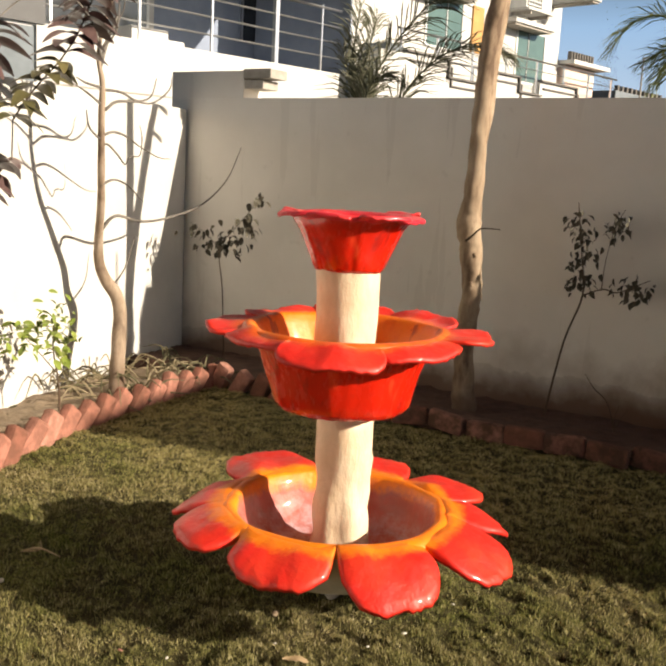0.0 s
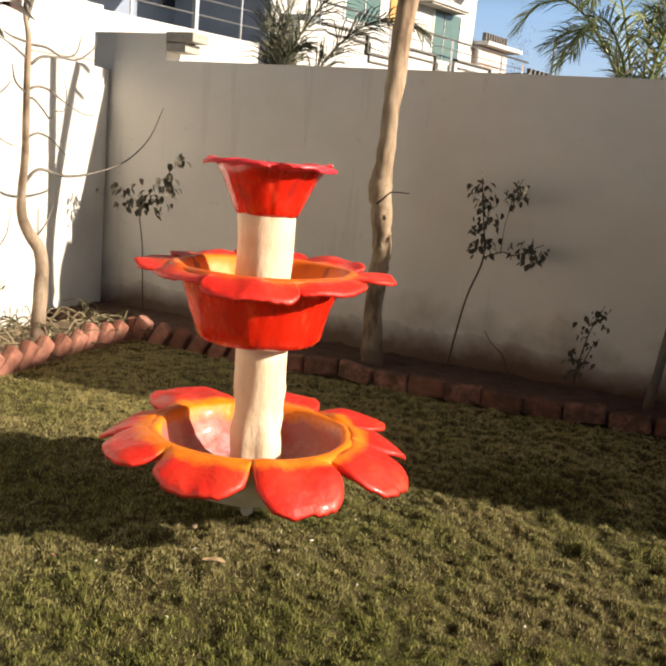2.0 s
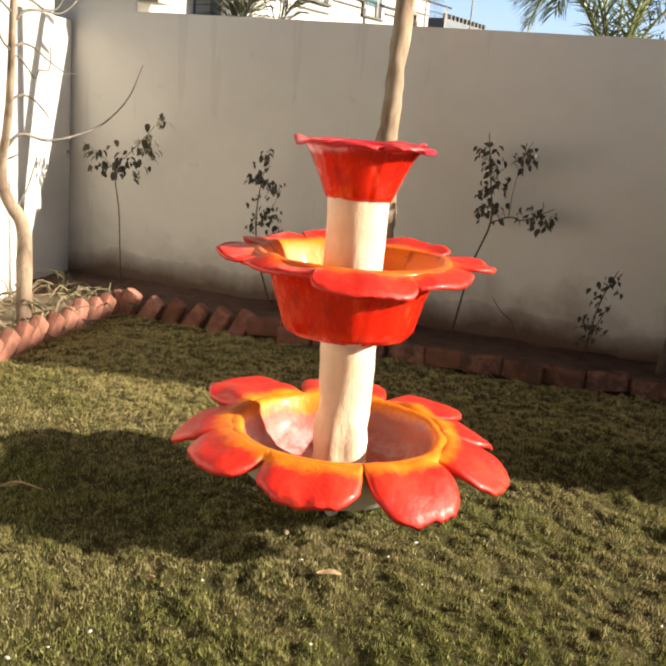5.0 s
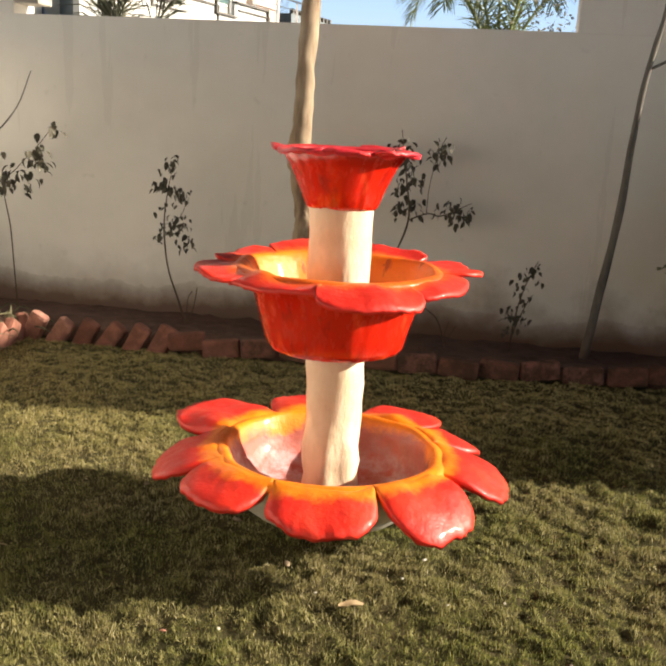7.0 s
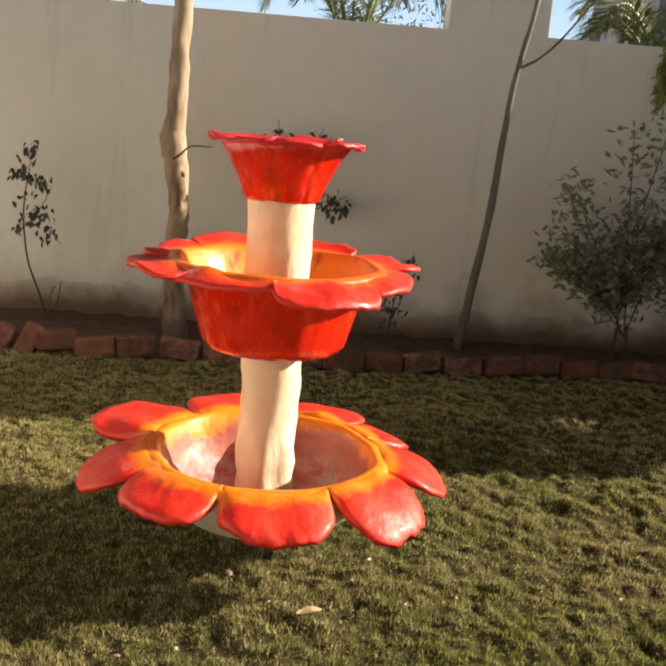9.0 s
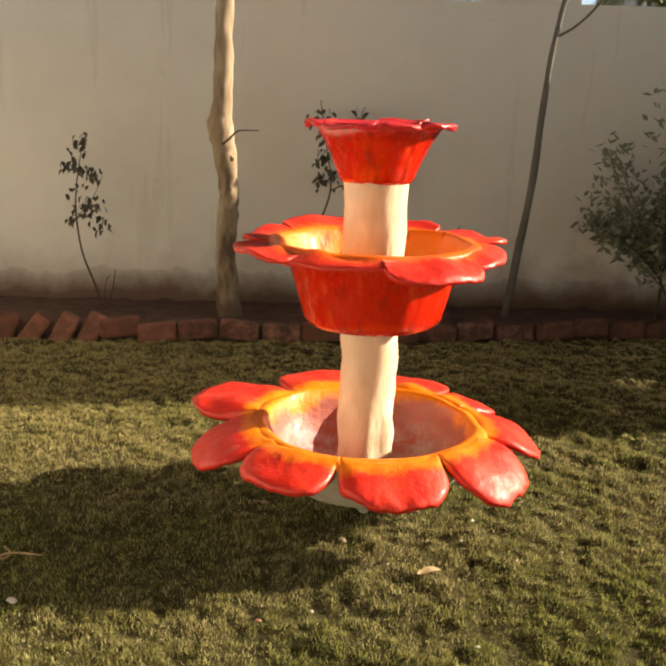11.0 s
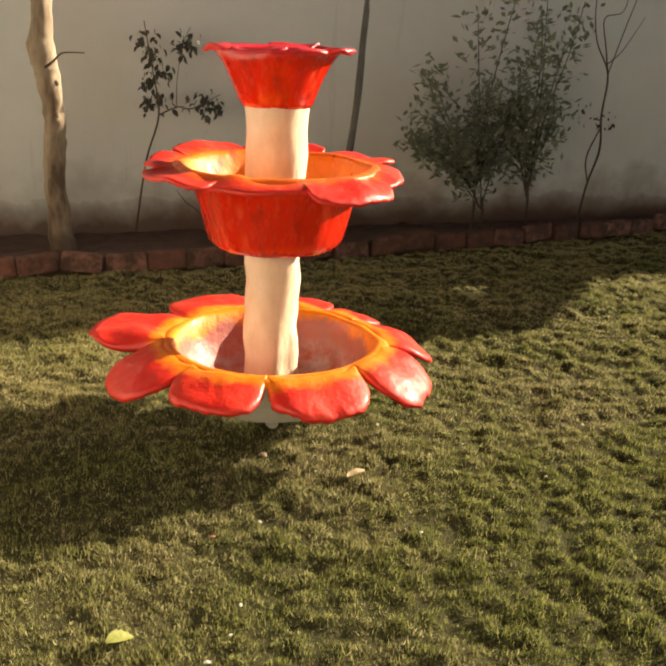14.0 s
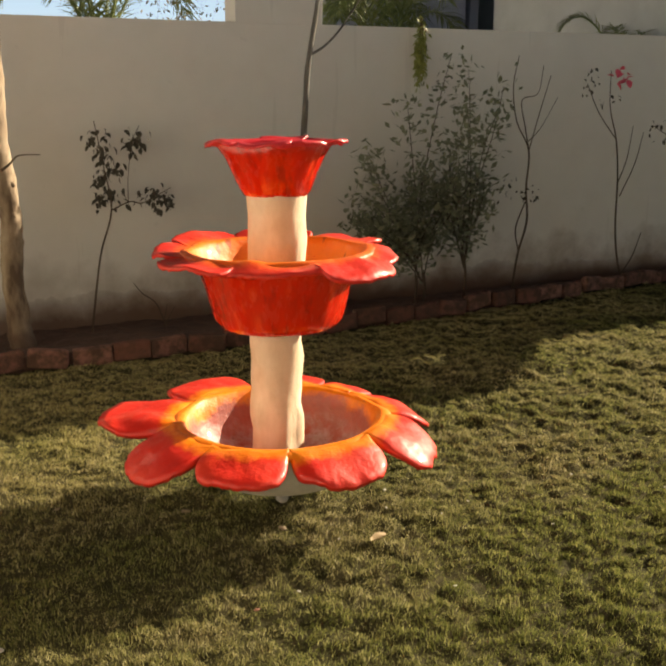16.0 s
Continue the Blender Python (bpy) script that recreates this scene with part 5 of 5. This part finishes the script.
bare_shrub((4.02, Y, 0.07), [[(4.06, Y, 0.02, 0.010), (3.98, Y, 0.2, 0.009), (3.93, Y, 0.5, 0.008), (3.92, Y, 0.9, 0.007), (3.88, Y, 1.2, 0.006), (3.80, Y, 1.45, 0.004), (3.79, Y, 1.72, 0.003)], [(3.88, Y, 1.2, 0.005), (3.70, Y, 1.4, 0.004), (3.57, Y, 1.62, 0.003)],
    [(3.92, Y, 0.85, 0.005), (4.0, Y, 1.05, 0.004), (4.04, Y, 1.3, 0.002)], [(3.95, Y, 0.75, 0.005), (4.08, Y, 1.0, 0.004), (4.15, Y, 1.25, 0.002)], [(4.0, Y, 0.1, 0.006), (4.12, Y, 0.25, 0.005), (4.2, Y, 0.45, 0.003)]],
    [(3.55, Y, 1.58, 7, 0.07), (3.62, Y, 1.68, 5, 0.05), (3.72, Y, 1.5, 3, 0.04), (3.85, Y, 1.5, 2, 0.03)], "tall bare shrub with one pink bloom", 33, (3.88, Y, 1.66))
bare_shrub((4.75, Y, 0.07), [[(4.7, Y, 0.02, 0.008), (4.68, Y, 0.6, 0.006), (4.55, Y, 1.1, 0.004), (4.25, Y, 1.3, 0.003)]], [(4.27, Y, 1.30, 6, 0.05), (4.33, Y, 1.2, 4, 0.04)], "single arching rose cane with few leaves", 35)


# ---- the side bed ----
def build_left_tree():
    t = thing("bronze_leaf_tree", (-2.62, 1.60, 0.03), "small tan barked tree with drooping bronze leaves", "tree")
    o = t.location

    def limb(name, pts, mat, sides=10, parent=t):
        bm = bmesh.new()
        tube(bm, [(a - o.x, b - o.y, c - o.z, r) for a, b, c, r in pts], sides, 0.15)
        return part(name, bm, M[mat], parent, "", True)

    trunk = limb("trunk", [(-2.615, 1.595, -0.06, 0.056), (-2.63, 1.62, 0.1, 0.050), (-2.655, 1.661, 0.333, 0.0456), (-2.723, 1.726, 0.592, 0.0444), (-2.764, 1.644, 0.743, 0.0379), (-2.777, 1.597, 0.9, 0.031), (-2.633, 1.474, 1.209, 0.0245), (-2.528, 1.372, 1.46, 0.0215), (-2.47, 1.315, 1.729, 0.019), (-2.455, 1.305, 1.913, 0.016), (-2.455, 1.275, 2.10, 0.012), (-2.4, 1.325, 2.42, 0.012), (-2.35, 1.358, 2.696, 0.0092)], "pale_bark", 14)
    for pts in ([(-2.46, 1.306, 1.885, 0.010), (-2.47, 1.467, 1.886, 0.008), (-2.48, 1.618, 1.850, 0.007), (-2.47, 1.725, 1.888, 0.005), (-2.47, 1.772, 2.0, 0.003)],
                [(-2.46, 1.334, 1.774, 0.010), (-2.47, 1.431, 1.827, 0.009), (-2.48, 1.599, 1.843, 0.007), (-2.48, 1.756, 1.851, 0.006), (-2.47, 1.886, 1.938, 0.005), (-2.47, 1.915, 2.023, 0.003)],
                [(-2.49, 1.344, 1.629, 0.009), (-2.49, 1.434, 1.654, 0.008), (-2.50, 1.546, 1.635, 0.007), (-2.52, 1.683, 1.583, 0.005), (-2.53, 1.867, 1.524, 0.004), (-2.54, 1.995, 1.519, 0.002)],
                [(-2.51, 1.34, 1.555, 0.008), (-2.49, 1.38, 1.580, 0.007), (-2.48, 1.454, 1.525, 0.006), (-2.48, 1.521, 1.469, 0.005), (-2.48, 1.558, 1.517, 0.005), (-2.48, 1.644, 1.527, 0.004), (-2.48, 1.662, 1.629, 0.004), (-2.48, 1.641, 1.708, 0.002)],
                [(-2.56, 1.40, 1.34, 0.009), (-2.53, 1.48, 1.375, 0.007), (-2.53, 1.60, 1.340, 0.006), (-2.53, 1.73, 1.245, 0.003)],
                [(-2.49, 1.33, 1.601, 0.007), (-2.47, 1.222, 1.665, 0.006), (-2.46, 1.187, 1.761, 0.003)],
                [(-2.46, 1.30, 1.801, 0.008), (-2.46, 1.186, 1.860, 0.006), (-2.45, 1.063, 1.901, 0.003)],
                [(-2.46, 1.297, 1.895, 0.009), (-2.46, 1.186, 1.909, 0.007), (-2.45, 1.103, 1.930, 0.004)],
                [(-2.46, 1.29, 2.01, 0.012), (-2.45, 1.338, 2.161, 0.010), (-2.44, 1.389, 2.28, 0.008), (-2.43, 1.371, 2.338, 0.005), (-2.42, 1.33, 2.45, 0.003)],
                [(-2.721, 1.561, 1.056, 0.0128), (-2.668, 1.636, 1.148, 0.0097), (-2.692, 1.905, 1.107, 0.0088), (-2.674, 2.178, 1.138, 0.0078), (-2.622, 2.436, 1.229, 0.0058), (-2.549, 2.602, 1.403, 0.0047), (-2.484, 2.668, 1.628, 0.0028)],
                [(-2.745, 1.664, 0.666, 0.0079), (-2.778, 1.838, 0.8, 0.006), (-2.75, 1.898, 1.003, 0.004)],
                [(-2.45, 1.292, 2.051, 0.0092), (-2.4, 1.178, 2.217, 0.0074), (-2.4, 1.039, 2.328, 0.0055), (-2.45, 0.904, 2.347, 0.0037)],
                [(-2.45, 1.292, 2.098, 0.0074), (-2.4, 1.362, 2.235, 0.0055), (-2.4, 1.381, 2.512, 0.0037)],
                [(-2.45, 0.904, 2.347, 0.004), (-2.41, 0.70, 2.27, 0.004), (-2.39, 0.531, 2.143, 0.004)],
                [(-2.444, 0.664, 1.664, 0.004), (-2.48, 0.69, 1.56, 0.004), (-2.508, 0.709, 1.46, 0.004)],
                [(-2.37, 1.34, 2.60, 0.006), (-2.36, 1.18, 2.68, 0.005), (-2.35, 0.989, 2.65, 0.004)],
                [(-2.45, 1.29, 2.10, 0.007), (-2.44, 1.36, 2.22, 0.006), (-2.43, 1.44, 2.34, 0.005), (-2.42, 1.44, 2.46, 0.003)]):
        limb("branch", pts, "grey_bark", 7)
    rng = random.Random(14)
    # hanging sprays: arched leaves in two rows along each twig, overlapping like shingles
    for pts, mesh, size in (([(-2.42, 1.327, 2.568), (-2.4, 1.233, 2.475), (-2.4, 1.159, 2.328), (-2.41, 1.067, 2.143), (-2.42, 0.957, 1.996)], RED, 1.0),
                            ([(-2.42, 0.976, 2.014), (-2.432, 0.868, 1.904), (-2.437, 0.761, 1.793), (-2.444, 0.664, 1.664)], OLIVE, 0.85),
                            ([(-2.45, 1.274, 2.606), (-2.41, 1.178, 2.531), (-2.41, 1.123, 2.402)], RED, 0.95),
                            ([(-2.35, 0.989, 2.65), (-2.35, 0.879, 2.567), (-2.35, 0.759, 2.438)], RED, 1.0),
                            ([(-2.39, 0.531, 2.143), (-2.39, 0.457, 2.004), (-2.396, 0.388, 1.82)], RED, 0.95),
                            ([(-2.508, 0.709, 1.46), (-2.514, 0.62, 1.441), (-2.544, 0.569, 1.365), (-2.582, 0.561, 1.268)], RED, 1.0)):
        path = smooth_path([(*p, 0.005) for p in pts], 9)
        limb("twig", [(*p, 0.005) for p in pts], "stem", 5)
        along = 0.0
        for p, q in zip(path, path[1:]):
            along += (Vector(q[:3]) - Vector(p[:3])).length
            if along < 0.042:
                continue
            along = 0.0
            for turn in (-90, 90, rng.choice((0, 180))):
                put_leaf(mesh, t, p[:3], (0 if turn == 90 else 180 if turn == -90 else 90 + turn) + rng.uniform(-28, 28), rng.uniform(8, 30), rng.uniform(-18, 18), size * rng.uniform(0.85, 1.2))
    return t


build_left_tree()
rose_bush((-2.5, 1.0, 0.03), [[(-2.5, 1.03, -0.02, 0.008), (-2.5, 1.02, 0.2, 0.006), (-2.5, 0.98, 0.42, 0.004), (-2.5, 1.0, 0.6, 0.003)], [(-2.5, 1.02, 0.25, 0.004), (-2.5, 0.88, 0.4, 0.003), (-2.5, 0.78, 0.5, 0.002)]],
    [(-2.5, 0.98, 0.58, 16, 0.09), (-2.5, 0.92, 0.48, 18, 0.10), (-2.5, 1.08, 0.48, 14, 0.08), (-2.5, 0.8, 0.52, 16, 0.09), (-2.5, 1.05, 0.38, 12, 0.08), (-2.5, 0.7, 0.48, 14, 0.09), (-2.5, 1.0, 0.66, 8, 0.06)], "sunlit bright green leafy shrub by the side wall", 17, GREEN, droop=-15, size=0.85, y_jit=0.07)


def build_dry_stalks():
    rng = random.Random(4)
    t = thing("dry_plant_litter", (-2.62, 1.95, 0.02), "tangle of dry strap leaves and stalks in the side bed", "dry plant", kind="stuff")
    bm = bmesh.new()
    for _ in range(120):
        y0, x0 = rng.uniform(-0.65, 0.62), rng.uniform(-0.5, 0.25)
        h = rng.uniform(0, 6.28)
        ln, up = rng.uniform(0.12, 0.36), rng.uniform(0.01, 0.15)
        pts = [(x0, y0, rng.uniform(-0.02, 0.04), 0.006), (x0 + math.cos(h) * ln * 0.5, y0 + math.sin(h) * ln * 0.5, up, 0.006), (x0 + math.cos(h) * ln, y0 + math.sin(h) * ln, up * rng.uniform(0.1, 1.0), 0.002)]
        tube(bm, pts, 4, steps=3)
    part("stalks", bm, M["dry"], t)


build_dry_stalks()


# ---- small things on the lawn ----
def on_lawn(x, y, up=0.006):
    """A place on the grass."""
    return (x, y, float(lawn_height(x, y)) + up)


def lawn_bit(name, place, size, mat, label, category, seed, flat=0.35):
    rng = random.Random(seed)
    bm = bmesh.new()
    bmesh.ops.create_icosphere(bm, subdivisions=2, radius=1.0)
    for v in bm.verts:
        k = 1 + 0.35 * noise.noise(v.co * 1.6 + Vector((seed, 0, 0)))
        v.co = Vector((v.co.x * size * k, v.co.y * size * 0.6 * k, v.co.z * size * flat * k))
    ob = part(name, bm, M[mat], None, "", True)
    ob.location = place
    ob.rotation_euler = (0, 0, rng.uniform(0, 6.28))
    return tagged(ob, label, category)


def dry_leaf(place, heading, size):
    """A torn leaf that has curled up along its rib."""
    bm = bmesh.new()
    rows = []
    for i in range(9):
        u = i / 8
        w = size * 0.30 * math.sin(math.pi * min(u * 0.9 + 0.08, 1.0)) ** 0.7
        line = []
        for k in range(-3, 4):
            s = k / 3
            tear = 1 + 0.35 * noise.noise(Vector((u * 5, s * 2, 7.7))) * abs(s)
            lift = 0.30 * w * s * s + 0.05 * size * math.sin(5.0 * u) + 0.05 * size * noise.noise(Vector((u * 4, s * 3, 2.1)))
            line.append(bm.verts.new((w * s * tear, (u - 0.5) * size * (1 + 0.12 * s), lift)))
        rows.append(line)
    for p, q in zip(rows, rows[1:]):
        for k in range(6):
            bm.faces.new((p[k], p[k + 1], q[k + 1], q[k]))
    ob = part("fallen_leaf", bm, M["dry_leaf"], None, "", True)
    ob.matrix_basis = pose(*place, 4, 8, heading)
    return tagged(ob, "curled pale dry leaf lying on the grass", "leaf")


dry_leaf(on_lawn(0.17, -0.487, 0.010), 112, 0.072)
for k, (x, y, s) in enumerate([(0.358, -0.149, 0.012), (0.378, 0.188, 0.010), (0.30, -0.28, 0.010), (1.158, -0.237, 0.010), (0.05, -0.42, 0.008), (0.62, -0.32, 0.009), (-0.186, -0.648, 0.010), (-0.322, -1.04, 0.010), (-0.44, -1.233, 0.012), (-0.37, -1.159, 0.007), (0.8, -0.6, 0.008), (0.25, -0.85, 0.009), (1.9, 0.3, 0.008), (0.45, -0.42, 0.007), (1.4, -0.5, 0.008), (2.6, 0.9, 0.009)]):
    lawn_bit("stone_chip", on_lawn(x, y), s * 0.75, "chip", "small white stone chip in the grass", "stone", k + 1)

lawn_bit("brick_crumb", on_lawn(-0.336, -0.69), 0.010, "brick", "small red brick crumb in the grass", "stone", 61)
for k, (x, y, size) in enumerate([(-0.347, 0.10, 0.020), (-0.083, -0.227, 0.018), (-0.787, 0.329, 0.014)]):
    lawn_bit("earth_clod", on_lawn(x, y), size, "dry_soil", "pale dry earth clod on the shaded grass", "clod", 70 + k)
lawn_bit("pale_pebble", on_lawn(-1.06, -0.55, 0.004), 0.021, "foot", "flat pale pebble in the shaded grass", "stone", 41, 0.16)
ob = new("green_leaf", leaf_data("lime_fallen_leaf", M["fallen_green"], 0.070, 0.046, 0.45, 0.25, 6))
ob.matrix_basis = pose(*on_lawn(-0.662, -1.125, 0.012), 3, 4, -70)
tagged(ob, "yellow-green fallen leaf lying on the grass", "leaf")
bm = bmesh.new()
rng_w = random.Random(3)
for k in range(7):
    m = Matrix.Translation((rng_w.uniform(-0.03, 0.03), rng_w.uniform(-0.03, 0.03), rng_w.uniform(0.0, 0.012))) @ Euler((rng_w.uniform(-0.8, 0.8), rng_w.uniform(-0.8, 0.8), rng_w.uniform(0, 6))).to_matrix().to_4x4()
    box(bm, (-0.016, -0.010, -0.0015), (0.016, 0.010, 0.0015), 0.0, m)
ob = part("crumpled_wrapper", bm, M["purple"], None)
ob.location = on_lawn(1.40, -0.613)
tagged(ob, "small crumpled purple wrapper on the grass", "wrapper")


def ground_twig():
    t = thing("fallen_twig", on_lawn(-1.14, -0.30, 0.008), "short dry twig on the lawn", "twig")
    bm = bmesh.new()
    tube(bm, [(-0.07, -0.02, 0.0, 0.003), (0.0, 0.0, 0.02, 0.004), (0.10, 0.01, 0.008, 0.002)], 5)
    tube(bm, [(-0.03, 0.03, 0.03, 0.002), (0.0, 0.0, 0.015, 0.003), (-0.05, -0.05, 0.01, 0.002)], 5)
    part("wood", bm, M["dry_leaf"], t)


ground_twig()


# ---- brick edging ----
def brick_mesh(material):
    bm = bmesh.new()
    box(bm, (-0.056, -0.036, -0.115), (0.056, 0.036, 0.115), 0.022)
    for v in bm.verts:
        v.co += Vector((noise.noise(v.co * 40), noise.noise(v.co * 40 + Vector((5, 0, 0))), noise.noise(v.co * 40 + Vector((0, 5, 0))))) * 0.004
    me = bpy.data.meshes.new("brick")
    bm.to_mesh(me)
    bm.free()
    me.materials.append(material)
    return me


def build_edging():
    rng = random.Random(9)
    me, rear_tone, deep_tone = brick_mesh(M["brick"]), brick_mesh(M["shaded_brick"]), brick_mesh(M["deep_shade_brick"])
    back = thing("brick_edging", (0, 2.27, 0), "leaning terracotta brick edging along the rear bed", "edging", kind="structure")
    x = -2.30
    while x < 5.4:
        y = brick_line_back(x) + rng.uniform(-0.012, 0.012)
        ob = new("brick", deep_tone if x > -1.2 + rng.uniform(0.0, 1.4) else rear_tone)
        ob.parent = back
        slope = math.atan(0.16) if x > 0.4 else 0.0
        if x < -1.45:
            # leaning on its corner
            up, lean, step = 0.045, 34 + rng.uniform(-9, 9), 0.165
        else:
            # on edge, end to end
            up, lean, step = 0.066 + rng.uniform(-0.016, 0.014), 90 + rng.uniform(-7, 7), 0.236
        ob.matrix_basis = Matrix.Translation(Vector((x, y, up + rng.uniform(-0.012, 0.010))) - back.location) @ Matrix.Rotation(slope + radians(rng.uniform(-5, 5)), 4, "Z") @ Matrix.Rotation(radians(lean), 4, "Y") @ Matrix.Rotation(radians(rng.uniform(-9, 9)), 4, "X")
        x += step + rng.uniform(-0.012, 0.016)
    side = thing("brick_edging", (-2.4, 1.0, 0), "sunlit leaning terracotta brick edging along the side bed", "edging", kind="structure")
    y = -1.6
    while y < 2.42:
        x = brick_line_left(y) + rng.uniform(-0.012, 0.012)
        d = (brick_line_left(y + 0.05) - x) / 0.05
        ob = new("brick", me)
        ob.parent = side
        ob.matrix_basis = Matrix.Translation(Vector((x, y, 0.035 + rng.uniform(-0.01, 0.012))) - side.location) @ Matrix.Rotation(radians(90) - math.atan(d) * 0.5, 4, "Z") @ Matrix.Rotation(radians(36 + rng.uniform(-7, 7)), 4, "Y") @ Matrix.Rotation(radians(rng.uniform(-7, 7)), 4, "X")
        y += 0.16 + rng.uniform(-0.012, 0.012)


build_edging()
